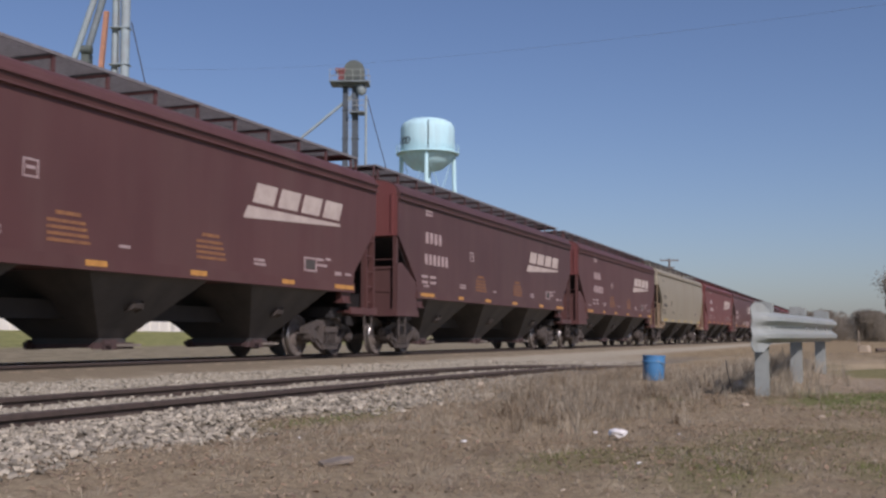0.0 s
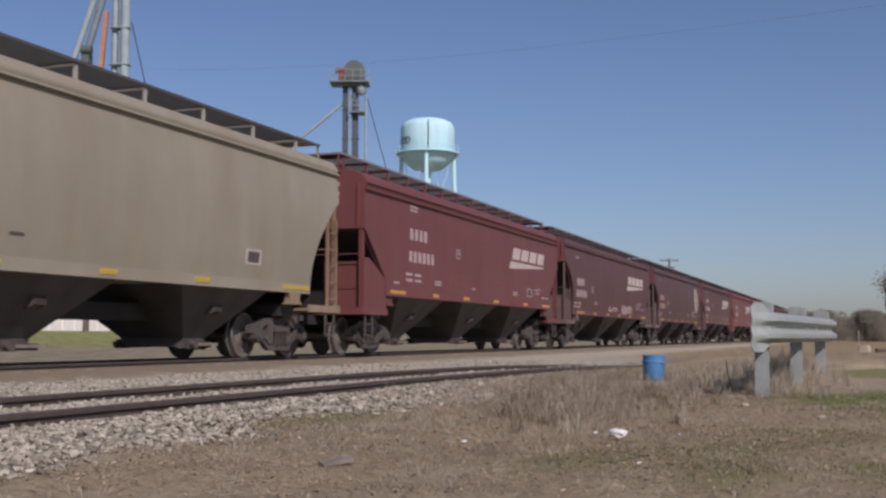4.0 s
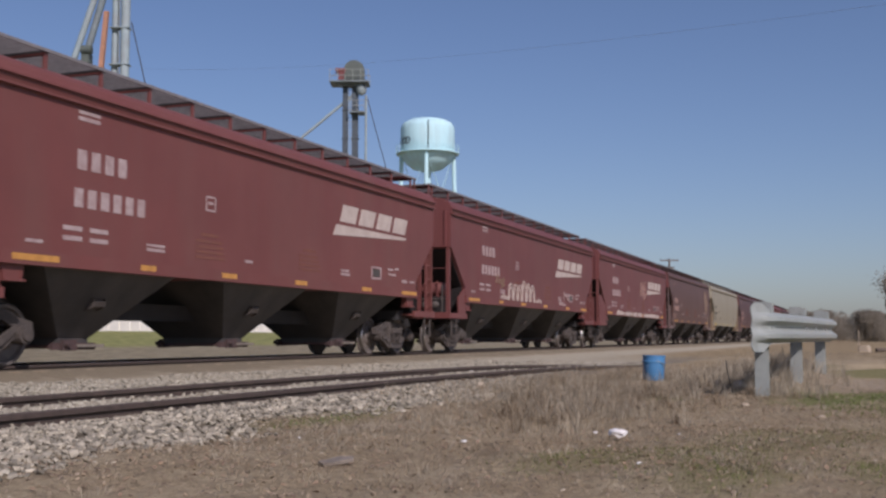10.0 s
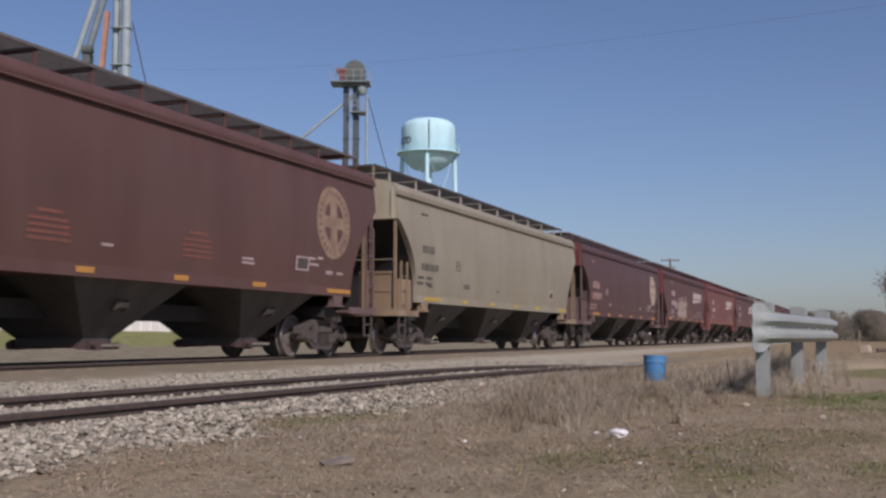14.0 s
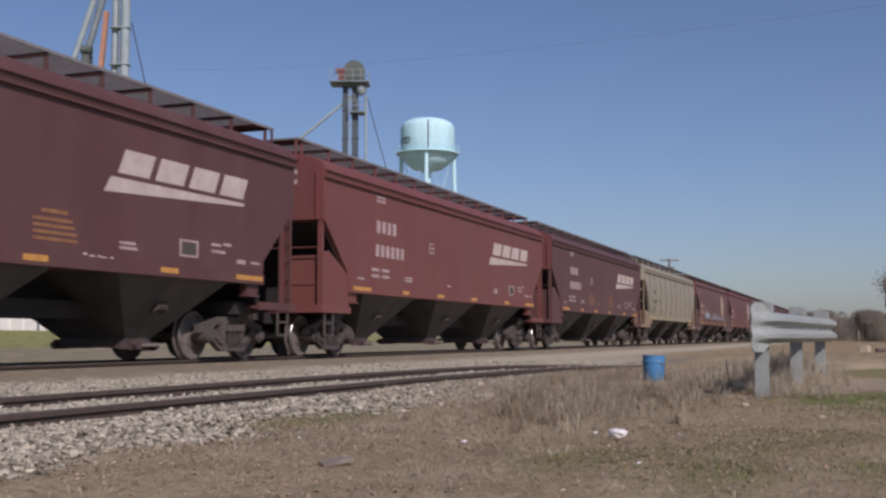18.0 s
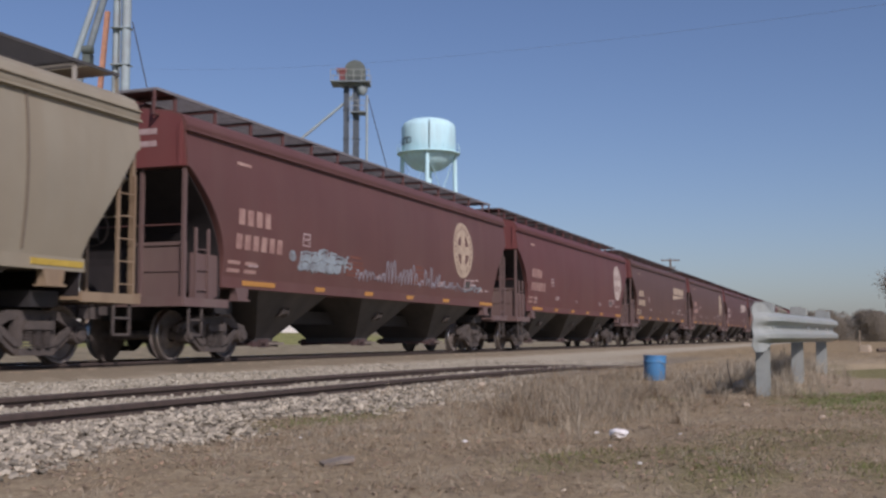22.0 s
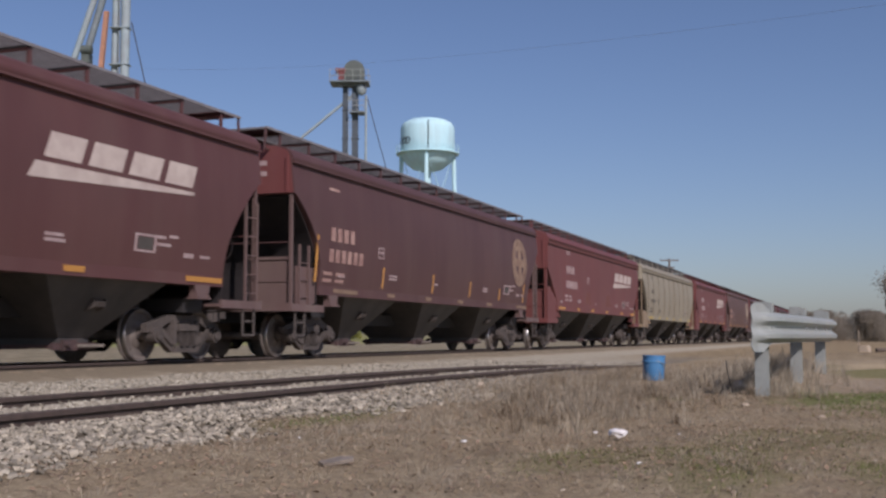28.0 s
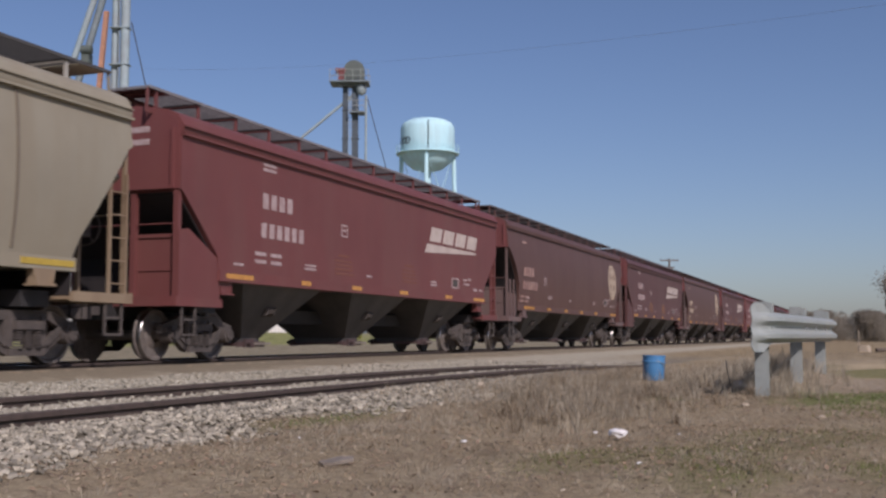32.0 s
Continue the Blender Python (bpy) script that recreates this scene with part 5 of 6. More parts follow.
blades("field_grass", "tan stubble beyond the barrier", scatter(rng, 26000, 15, 45, -16, 2.5, lambda x, y: 0.7 * patchy(x, y, 0.5, 2) * (1 - smooth_step(x, 21.2, 22.0) * (1 - smooth_step(x, 26.5, 28)) * (y < 0.6)) * ((x > 21) | (y > 0.9))), 0.03, 0.16, 0.004, 0.8, M_STRAW, 15)
spots = np.concatenate([scatter(rng, 2600, cx - 1.6 * rx, cx + 1.6 * rx, cy - 1.6 * ry, cy + 1.6 * ry, lambda x, y: 0.75 * clump(x, y, cx, cy, rx, ry)) for cx, cy, rx, ry in GREEN_SPOTS + ((19.6, -0.8, 1.6, 1.2),)])
blades("green_weeds", "low green weeds in patches", spots, 0.012, 0.048, 0.0022, 1.0, M_GREEN, 16)


def tufts(name, label, roots, per, h0, h1, w, spread, material, seed):
    """Tussocks: each root sends up a sheaf of bent blades that fan outward, all in one mesh."""
    rng = np.random.default_rng(seed)
    k = len(roots)
    n = k * per
    size = np.repeat(rng.uniform(0.45, 1.0, k) ** 1.3, per)
    a = rng.uniform(0, 2 * np.pi, n)
    r = np.abs(rng.normal(0, 1, n)) * 0.035 * size
    d = np.stack([np.cos(a), np.sin(a)], -1)
    base = np.repeat(roots, per, 0).copy()
    base[:, :2] += d * r[:, None]
    h = (h0 + (h1 - h0) * rng.uniform(0, 1, n) ** 1.4) * size
    out = rng.uniform(0.05, 1.0, n) * spread * h
    f = rng.uniform(0, 2 * np.pi, n)
    side = np.stack([np.cos(f), np.sin(f)], -1) * (w * rng.uniform(0.6, 1.3, n))[:, None]
    V = np.zeros((n, 7, 3))
    for i, (s, t, ww) in enumerate(((0, -1, 1.0), (0, 1, 1.0), (0.4, 1, 0.9), (0.4, -1, 0.9), (0.75, 1, 0.6), (0.75, -1, 0.6), (1.0, 0, 0.0))):
        V[:, i, :2] = base[:, :2] + d * (out * s ** 2)[:, None] + side * (t * ww)
        V[:, i, 2] = base[:, 2] - 0.012 + h * (s - 0.28 * spread * s ** 3)
    idx = 7 * np.arange(n)[:, None]
    me = bpy.data.meshes.new(name)
    me.from_pydata(V.reshape(-1, 3).tolist(), [], (idx + np.array([0, 1, 2, 3])).tolist() + (idx + np.array([3, 2, 4, 5])).tolist() + (idx + np.array([5, 4, 6])).tolist())
    return tagged(link(name, me, material), label, "grass", kind="stuff")


M_PALEGRASS = leafy_mat("bleached_grass", (0.52, 0.455, 0.345), (0.32, 0.27, 0.195), 0.85, scale=3, bump=0, alpha_rand=0.35)
M_DULLGRASS = leafy_mat("dull_brown_grass", (0.30, 0.225, 0.145), (0.17, 0.125, 0.08), 0.85, scale=3, bump=0, alpha_rand=0.4)
tufts("straw_tussocks", "tall bleached tussocks of dry grass", scatter(rng, 2600, 5.8, 19, 0.4, 4.4, lambda x, y: tall(x, y) * (0.15 + 0.85 * patchy(x, y, 3.3, 0.9) ** 1.5)), 26, 0.08, 0.36, 0.0021, 0.7, M_PALEGRASS, 17)
tufts("brown_tussocks", "dull brown tussocks between the bleached grass", scatter(rng, 2200, 5.8, 19, 0.4, 4.4, lambda x, y: tall(x, y) * (0.2 + 0.8 * patchy(x, y, 2.6, 2.4))), 24, 0.05, 0.26, 0.0024, 0.9, M_DULLGRASS, 18)
bank = lambda x, y: np.exp(-((x - 14.6) / 2.2) ** 2 - ((y - 1.25) / 0.6) ** 2)
tufts("bank_tussocks", "bleached weeds crowding round the barrier posts", scatter(rng, 1700, 11.0, 19, -0.2, 2.4, lambda x, y: bank(x, y) * 0.8 + 0.5 * clump(x, y, 11.9, 0.85, 0.5, 0.25)), 24, 0.10, 0.46, 0.0024, 0.7, M_PALEGRASS, 19)
tufts("low_tussocks", "small dead tussocks scattered over the dirt", scatter(rng, 5200, 2.9, 12, -3.0, 3.6, lambda x, y: (0.08 + 0.92 * patchy(x, y, 1.7, 2.8) ** 2.5) * (1 - smooth_step(y - edge(x), -0.6, 0.0)) * smooth_step(x, 2.8, 5.0)), 16, 0.02, 0.09, 0.0018, 1.1, M_PALEGRASS, 20)


M_TURF = leafy_mat("green_turf", (0.21, 0.28, 0.085), (0.13, 0.175, 0.055), 0.7, scale=3, bump=0, alpha_rand=0.35)
blades("turf", "patch of green turf beside the barrier", scatter(rng, 50000, 6.2, 13.4, -1.4, 4.1, lambda x, y: np.clip(clump(x, y, 11.5, 0.1, 1.0, 0.55) + 0.9 * clump(x, y, 10.1, 0.12, 0.9, 0.32) + 0.7 * clump(x, y, 7.4, 3.72, 0.8, 0.14), 0, 1) * (0.3 + 0.7 * patchy(x, y, 2.2, 0.5))), 0.02, 0.07, 0.003, 0.9, M_TURF, 33)
pale = lambda x, y: np.clip(1.1 * clump(x, y, 6.2, 2.95, 1.3, 0.45) + 0.9 * clump(x, y, 7.6, 3.2, 1.4, 0.5) + 0.7 * clump(x, y, 5.3, 0.6, 0.35, 0.2) + 0.5 * clump(x, y, 4.3, 1.75, 0.3, 0.2), 0, 1)
tufts("pale_tussocks", "low bleached grass thinning into the ballast", scatter(rng, 3600, 4, 10, 0.2, 4.4, lambda x, y: pale(x, y) * (0.2 + 0.8 * patchy(x, y, 2.9, 0.2))), 18, 0.03, 0.12, 0.0017, 0.9, M_PALEGRASS, 34)


def leaves(pts, seed):
    rng = np.random.default_rng(seed)
    k = len(pts)
    s = rng.uniform(0.006, 0.018, k)
    a = rng.uniform(0, 2 * np.pi, k)
    u = np.stack([np.cos(a), np.sin(a), rng.uniform(-0.4, 0.4, k)], -1) * s[:, None]
    w = np.stack([-np.sin(a), np.cos(a), rng.uniform(-0.4, 0.4, k)], -1) * (s * 0.6)[:, None]
    c = pts + np.array([0, 0, 0.012])
    V = np.stack([c - u, c + w, c + u * 1.1, c - w], 1).reshape(-1, 3)
    me = bpy.data.meshes.new("fallen_leaves")
    me.from_pydata(V.tolist(), [], (4 * np.arange(k)[:, None] + np.arange(4)).tolist())
    tagged(link("fallen_leaves", me, M_LEAF), "brown fallen leaves strewn over the dirt", "leaves", kind="stuff")


def straws(pts, seed):
    """Loose straw lying flat on the ground."""
    rng = np.random.default_rng(seed)
    k = len(pts)
    a, ln, w = rng.uniform(0, 2 * np.pi, k), rng.uniform(0.008, 0.036, k), rng.uniform(0.0006, 0.0017, k)
    u = np.stack([np.cos(a), np.sin(a), rng.uniform(-0.15, 0.35, k)], -1) * ln[:, None]
    v = np.stack([-np.sin(a), np.cos(a), 0 * a], -1) * w[:, None]
    c = pts + np.stack([0 * a, 0 * a, rng.uniform(0.004, 0.02, k)], -1)
    V = np.stack([c - u - v, c + u - v, c + u + v, c - u + v], 1).reshape(-1, 3)
    me = bpy.data.meshes.new("loose_straw")
    me.from_pydata(V.tolist(), [], (4 * np.arange(k)[:, None] + np.arange(4)).tolist())
    tagged(link("loose_straw", me, M_STRAW2), "loose dead straw lying on the dirt", "straw", kind="stuff")


straws(scatter(rng, 200000, 2.4, 14, -4.5, 4.4, lambda x, y: (1 - 0.6 * smooth_step(y - edge(x), -0.5, 0.2)) * (0.25 + 0.75 * patchy(x, y, 1.6, 0.4)) * (0.35 + 0.65 * smooth_step(x, 3.2, 5.5))), 31)
leaves(scatter(rng, 17000, 2.5, 12, -3.5, 4.0, lambda x, y: 0.15 + 0.6 * patchy(x, y, 1.4, 3) * smooth_step(y, -2, 1)), 21)

# ---- grain elevator, water tower, pole, shed ----
RT = Vector((0.358, -0.9337, 0))     # across the view
FW = Vector((0.9337, 0.358, 0))      # along the view


def mounted(name, base, label, category):
    return empty(name, Matrix.Translation(base) @ Matrix.Rotation(math.atan2(RT.y, RT.x), 4, "Z"), label, category)


M_GREYST = mat("grey_painted_steel", (0.20, 0.245, 0.255), (0.135, 0.17, 0.18), 0.7, 0.0, scale=1.5, dirt=(0.12, 0.10, 0.09), dirt_amt=0.4)
M_PALEST = mat("pale_galvanised_pipe", (0.30, 0.375, 0.385), (0.24, 0.30, 0.31), 0.7, 0.0, scale=1.5, dirt=(0.25, 0.22, 0.2), dirt_amt=0.4)
M_TRUNK = mat("dark_grey_steel", (0.066, 0.086, 0.10), (0.042, 0.055, 0.066), 0.7, scale=1.5)
M_DRUM = mat("dark_drum_steel", (0.10, 0.12, 0.10), (0.06, 0.075, 0.065), 0.6, scale=2)
M_MOTOR = mat("red_motor_paint", (0.20, 0.06, 0.055), None, 0.5, scale=4)
M_ORANGE = mat("weathered_orange_paint", (0.42, 0.21, 0.125), (0.28, 0.14, 0.085), 0.75, scale=3)
M_CABLE = mat("dark_cable", (0.035, 0.037, 0.04), None, 0.6, scale=3)


def tube_part(name, parent, p, q, r, material, n=12, label=""):
    bm = bmesh.new()
    tube(bm, p, q, r, n)
    return part(name, bm, material, parent, label, True)


def elevator_leg():
    t = mounted("bucket_elevator", (81.0, 38.9, 0.9), "grey steel grain elevator leg with a railed head platform", "grain elevator")
    # across = local x, away = local y
    for x, w in ((-0.72, 0.21), (0.10, 0.25)):
        bm = bmesh.new()
        box(bm, x - w, x + w, -w, w, 0, 20.4)
        for z in np.arange(1.5, 20, 2.4):
            box(bm, x - w - 0.05, x + w + 0.05, -w - 0.05, w + 0.05, z, z + 0.08)
        part("trunk", bm, M_TRUNK, t, "square grey steel trunking")
    bm = bmesh.new()
    lathe(bm, [(0.3, -0.4), (0.84, -0.38), (0.86, -0.2), (0.86, 0.2), (0.84, 0.38), (0.3, 0.4)], 28, "y", (0.0, 0, 21.6))
    box(bm, -0.8, 0.85, -0.38, 0.38, 20.7, 21.6)
    part("head_drum", bm, M_DRUM, t, "dark rounded elevator head", True)
    bm = bmesh.new()
    lathe(bm, [(0.05, -0.45), (0.24, -0.44), (0.24, 0.35), (0.1, 0.4)], 16, "x", (-1.05, -0.35, 21.55))
    box(bm, -1.25, -0.8, -0.6, -0.1, 20.75, 21.4)
    part("motor", bm, M_MOTOR, t, "red drive motor")
    bm = bmesh.new()
    box(bm, -1.95, 1.25, -1.1, 1.1, 20.48, 20.58)
    prism(bm, [(-1.5, 20.48), (0.9, 20.48), (0.4, 20.25), (-1.0, 20.25)], "y", -0.5, 0.5)
    deck = part("platform", bm, M_GREYST, t)
    for x in np.linspace(-1.92, 1.22, 6):
        for y in (-1.08, 1.08):
            tube_part("railing_post", deck, (x, y, 20.5), (x, y, 21.5), 0.025, M_GALV, 6)
    for y in (-1.08, 1.08):
        for z in (21.0, 21.5):
            tube_part("rail", deck, (-1.92, y, z), (1.22, y, z), 0.025, M_GALV, 6)
    bm = bmesh.new()
    lathe(bm, [(0.15, 19.5), (0.40, 19.75), (0.45, 20.15), (0.25, 20.44)], 16, "z", (0.62, -0.3, 0))
    part("distributor", bm, M_PALEST, t, "pale grain distributor", True)
    tube_part("spout", t, (0.98, 0, 0.0), (0.98, 0, 19.6), 0.10, M_PALEST, label="upright pale pipe")
    tube_part("spout", t, (0.4, 0, 20.0), (-8.2, 0, 12.75), 0.12, M_PALEST, label="slanting grain spout")
    tube_part("guy_cable", t, (1.1, 0, 19.3), (3.6, 0, 10.0), 0.035, M_CABLE)
    tube_part("guy_cable", t, (3.6, 0, 10.0), (5.2, 0, 0.0), 0.035, M_CABLE)
    bm = bmesh.new()
    box(bm, -0.3, 0.9, -0.9, 0.6, 18.0, 18.1)
    low_deck = part("landing", bm, M_GREYST, t)
    for x in (-0.28, 0.3, 0.88):
        tube_part("railing_post", low_deck, (x, -0.88, 18.05), (x, -0.88, 19.0), 0.022, M_GALV, 6)
    for z in (18.55, 19.0):
        tube_part("rail", low_deck, (-0.28, -0.88, z), (0.88, -0.88, z), 0.022, M_GALV, 6)
    bm = bmesh.new()
    for x in (-0.42, -0.2):
        tube(bm, (x, -0.35, 0), (x, -0.35, 20.5), 0.02, 6)
    for z in np.arange(0.5, 20.5, 0.33):
        tube(bm, (-0.42, -0.35, z), (-0.2, -0.35, z), 0.012, 5)
    part("ladder", bm, M_GALV, t)
    bm = bmesh.new()
    box(bm, -1.3, 1.1, -0.6, 0.6, 0, 1.3)
    part("boot", bm, M_GREYST, t)


elevator_leg()


def spout_tower():
    """Cluster of pipes of the nearer elevator; across = local x, origin below the wide pipe."""
    t = mounted("spout_tower", (57.6, 44.2, 0.9), "tall pale grain spouts with an orange pole between", "grain elevator")
    H = 27.0
    tube_part("spout", t, (0.20, 0, 0), (0.20, 0, H), 0.29, M_PALEST, 16, "wide pale vertical pipe")
    tube_part("spout", t, (-0.50, 0.2, 0), (-0.50, 0.2, H), 0.22, M_PALEST, 14, "narrow grey vertical pipe")
    tube_part("spout", t, (-0.18, -0.1, 0), (-0.18, -0.1, H), 0.06, M_GREYST, 8)
    for z in (14.6, 17.1, 19.5, 21.7, 23.9):
        bm = bmesh.new()
        box(bm, -0.74, 0.52, -0.33, 0.45, z, z + 0.05)
        part("clamp_band", bm, M_PALEST, t)
    tube_part("spout", t, (-4.15, 0, 14.0), (-0.15, 0, 26.9), 0.2, M_PALEST, 14, "slanting pale spout")
    tube_part("spout", t, (-3.45, 0.4, 14.0), (0.0, 0.4, 26.9), 0.22, M_GREYST, 12, "slanting grey spout")
    tube_part("strut", t, (-4.15, 0, 14.0), (-4.2, 0, 0), 0.26, M_PALEST, 12)
    tube_part("strut", t, (-3.45, 0.4, 14.0), (-3.45, 0.4, 0), 0.22, M_GREYST, 12)
    bm = bmesh.new()
    box(bm, -2.45, -1.95, -0.5, 0.3, 17.2, 17.8)
    lathe(bm, [(0.1, -0.6), (0.3, -0.55), (0.3, 0.1), (0.1, 0.15)], 12, "x", (-1.9, -0.4, 18.0))
    part("gearbox", bm, M_DRUM, t, "dusty flow valve with motor")
    bm = bmesh.new()
    prism(bm, [(-2.42, 0), (-2.14, 0), (-0.66, 20.4), (-0.94, 20.4)], "y", -0.9, -0.6)
    part("pole", bm, M_ORANGE, t, "weathered orange upright pole")
    tube_part("guy_cable", t, (0.62, -0.1, 19.9), (1.7, -0.1, 15.4), 0.035, M_CABLE)
    tube_part("guy_cable", t, (1.7, -0.1, 15.4), (4.2, -0.1, 0), 0.035, M_CABLE)


spout_tower()


def letter(ch, size, name):
    cu = bpy.data.curves.new(name, "FONT")
    cu.body, cu.size, cu.extrude, cu.align_x, cu.resolution_u = ch, size, 0.02, "CENTER", 4
    ob = bpy.data.objects.new(name, cu)
    scene.collection.objects.link(ob)
    bpy.context.view_layer.update()
    me = bpy.data.meshes.new_from_object(ob.evaluated_get(bpy.context.evaluated_depsgraph_get()))
    me.name = name
    me.materials.clear()
    bpy.data.objects.remove(ob)
    return me


M_TANK = mat("pale_aqua_tank_paint", (0.50, 0.755, 0.79), (0.44, 0.68, 0.72), 0.75, scale=0.6, bump=0.03, bscale=2, streak=True, dirt=(0.33, 0.42, 0.42), dirt_amt=0.35)


def water_tower():
    t = mounted("water_tower", (130.6, 52.2, 0.9), "pale aqua steel water tower on legs with black lettering", "water tower")
    Z = -0.9
    bm = bmesh.new()
    R = 3.48
    prof = [(0.9, 21.85), (1.9, 22.15), (2.7, 22.75), (3.2, 23.4), (R, 24.1), (R, 27.3), (3.38, 27.75), (3.1, 28.1), (2.4, 28.45), (1.4, 28.68), (0.3, 28.8)]
    lathe(bm, [(r, z + Z) for r, z in prof], 64)
    part("tank", bm, M_TANK, t, "", True)
    bm = bmesh.new()
    lathe(bm, [(R + 0.02, 24.02 + Z), (4.05, 24.02 + Z), (4.08, 24.1 + Z), (4.05, 24.18 + Z), (R + 0.02, 24.18 + Z)], 64)
    deck = part("balcony", bm, M_TANK, t)
    for i in range(24):
        a = 2 * math.pi * i / 24
        tube_part("railing_post", deck, (4.03 * math.cos(a), 4.03 * math.sin(a), 24.1 + Z), (4.03 * math.cos(a), 4.03 * math.sin(a), 25.15 + Z), 0.025, M_TANK, 5)
    for z in (24.65, 25.15):
        bm = bmesh.new()
        for i in range(48):
            a, b = 2 * math.pi * i / 48, 2 * math.pi * (i + 1) / 48
            tube(bm, (4.03 * math.cos(a), 4.03 * math.sin(a), z + Z), (4.03 * math.cos(b), 4.03 * math.sin(b), z + Z), 0.02, 5)
        part("rail", bm, M_TANK, deck)
    for i in range(4):
        a = math.radians(-92 + 90 * i)
        c, s = math.cos(a), math.sin(a)
        tube_part("leg", t, (3.9 * c, 3.9 * s, 0.0), (3.35 * c, 3.35 * s, 24.1 + Z), 0.28, M_TANK, 14)
    for i in range(4):
        a, b = math.radians(-92 + 90 * i), math.radians(-2 + 90 * i)
        for z0, z1 in ((12.5, 23.2), (0.8, 12.5)):
            r0, r1 = 3.9 - 0.0235 * z0, 3.9 - 0.0235 * z1
            tube_part("brace", t, (r0 * math.cos(a), r0 * math.sin(a), z0), (r1 * math.cos(b), r1 * math.sin(b), z1), 0.03, M_TANK, 6)
            tube_part("brace", t, (r0 * math.cos(b), r0 * math.sin(b), z0), (r1 * math.cos(a), r1 * math.sin(a), z1), 0.03, M_TANK, 6)
    tube_part("riser_pipe", t, (0, 0, 0), (0, 0, 22 + Z), 0.4, M_TANK, 16)
    bm = bmesh.new()
    a = math.radians(-88)
    for da in (-0.014, 0.014):
        tube(bm, (R * math.cos(a + da) * 1.02, R * math.sin(a + da) * 1.02, 24.1 + Z), (R * math.cos(a + da) * 1.02, R * math.sin(a + da) * 1.02, 28 + Z), 0.025, 5)
    for z in np.arange(24.3, 28, 0.3):
        tube(bm, (R * math.cos(a - 0.014) * 1.02, R * math.sin(a - 0.014) * 1.02, z + Z), (R * math.cos(a + 0.014) * 1.02, R * math.sin(a + 0.014) * 1.02, z + Z), 0.015, 5)
    part("ladder", bm, M_CABLE, t, "dark access ladder")
    for ch, deg in (("O", -161), ("O", -147.5), ("D", -134.5)):
        a = math.radians(deg)
        m = Matrix.Translation((3.50 * math.cos(a), 3.50 * math.sin(a), 25.12 + Z)) @ Matrix.Rotation(a + math.pi / 2, 4, "Z") @ Matrix.Rotation(math.pi / 2, 4, "X")
        link("letter", letter(ch, 1.25, "letter"), M_CABLE, t, "black painted letter", m)


water_tower()


M_POLE = mat("weathered_pole_wood", (0.16, 0.12, 0.09), (0.10, 0.075, 0.055), 0.9, scale=4)


def utility_pole():
    t = mounted("utility_pole", (156.8, 25.8, 0.0), "wooden utility pole with two crossarms", "utility pole")
    bm = bmesh.new()
    tube(bm, (0, 0, 0), (0, 0, 11.7), 0.19, 10, 0.13)
    part("pole", bm, M_POLE, t)
    for z, w in ((11.35, 1.3), (10.3, 0.7)):
        bm = bmesh.new()
        box(bm, -w, w, -0.07, 0.07, z, z + 0.14)
        arm = part("crossarm", bm, M_POLE, t)
        for x in (-0.9 * w, -0.3 * w, 0.5 * w, 0.92 * w):
            bm = bmesh.new()
            lathe(bm, [(0.03, z + 0.14), (0.07, z + 0.2), (0.07, z + 0.3), (0.02, z + 0.34)], 8, "z", (x, 0, 0))
            part("insulator", bm, M_GREYST, arm)


utility_pole()


def overhead_cable(name, pts, r, label):
    bm = bmesh.new()
    d = (pts[-1] - pts[0]).normalized()
    u = d.orthogonal().normalized()
    w = d.cross(u)
    rings = [[bm.verts.new(p + (u * math.cos(a) + w * math.sin(a)) * r) for a in np.linspace(0, 2 * math.pi, 6)[:-1]] for p in pts]
    for a, b in zip(rings, rings[1:]):
        for i in range(5):
            bm.faces.new((a[i], a[(i + 1) % 5], b[(i + 1) % 5], b[i]))
    bm.faces.new(rings[0][::-1])
    bm.faces.new(rings[-1])
    tagged(link(name, finish(bm, name), M_GREYST), label, "cable")


def sag(a, b, drop, n=24):
    a, b = Vector(a), Vector(b)
    return [a.lerp(b, i / n) - Vector((0, 0, 4 * drop * i / n * (1 - i / n))) for i in range(n + 1)]


overhead_cable("overhead_cable", sag((57.31, 42.89, 17.63), (29.98, -1.67, 9.18), 0.68), 0.0035, "thin overhead wire crossing the sky")

M_SHED = mat("white_metal_siding", (0.78, 0.75, 0.68), (0.66, 0.63, 0.57), 0.6, scale=1.2)
M_SHEDROOF = mat("grey_metal_roof", (0.42, 0.42, 0.41), None, 0.5, 0.3, scale=1)


def shed():
    t = empty("metal_shed", (50, 47.5, 0.85), "long low white metal farm shed on the lawn", "shed")
    bm = bmesh.new()
    box(bm, -32, 28, -6, 6, 0, 3.0)
    part("wall", bm, M_SHED, t)
    bm = bmesh.new()
    prism(bm, [(-6.4, 2.95), (6.4, 2.95), (0, 4.3)], "x", -32.4, 28.4)
    part("roof", bm, M_SHEDROOF, t)
    for i in range(60):
        link("panel_rib", cached("panel_rib:", lambda bm: box(bm, -0.05, 0.05, -6.06, -6.0, 0.02, 2.94)), M_SHED, t, at=(-31.5 + i, 0, 0))
    for x in (-24.0, -3.0, 17.0):
        link("downpipe", cached("downpipe:", lambda bm: tube(bm, (0, -6.15, 0), (0, -6.15, 2.95), 0.07, 8)), M_GREYST, t, at=(x + 0.4, 0, 0))


shed()


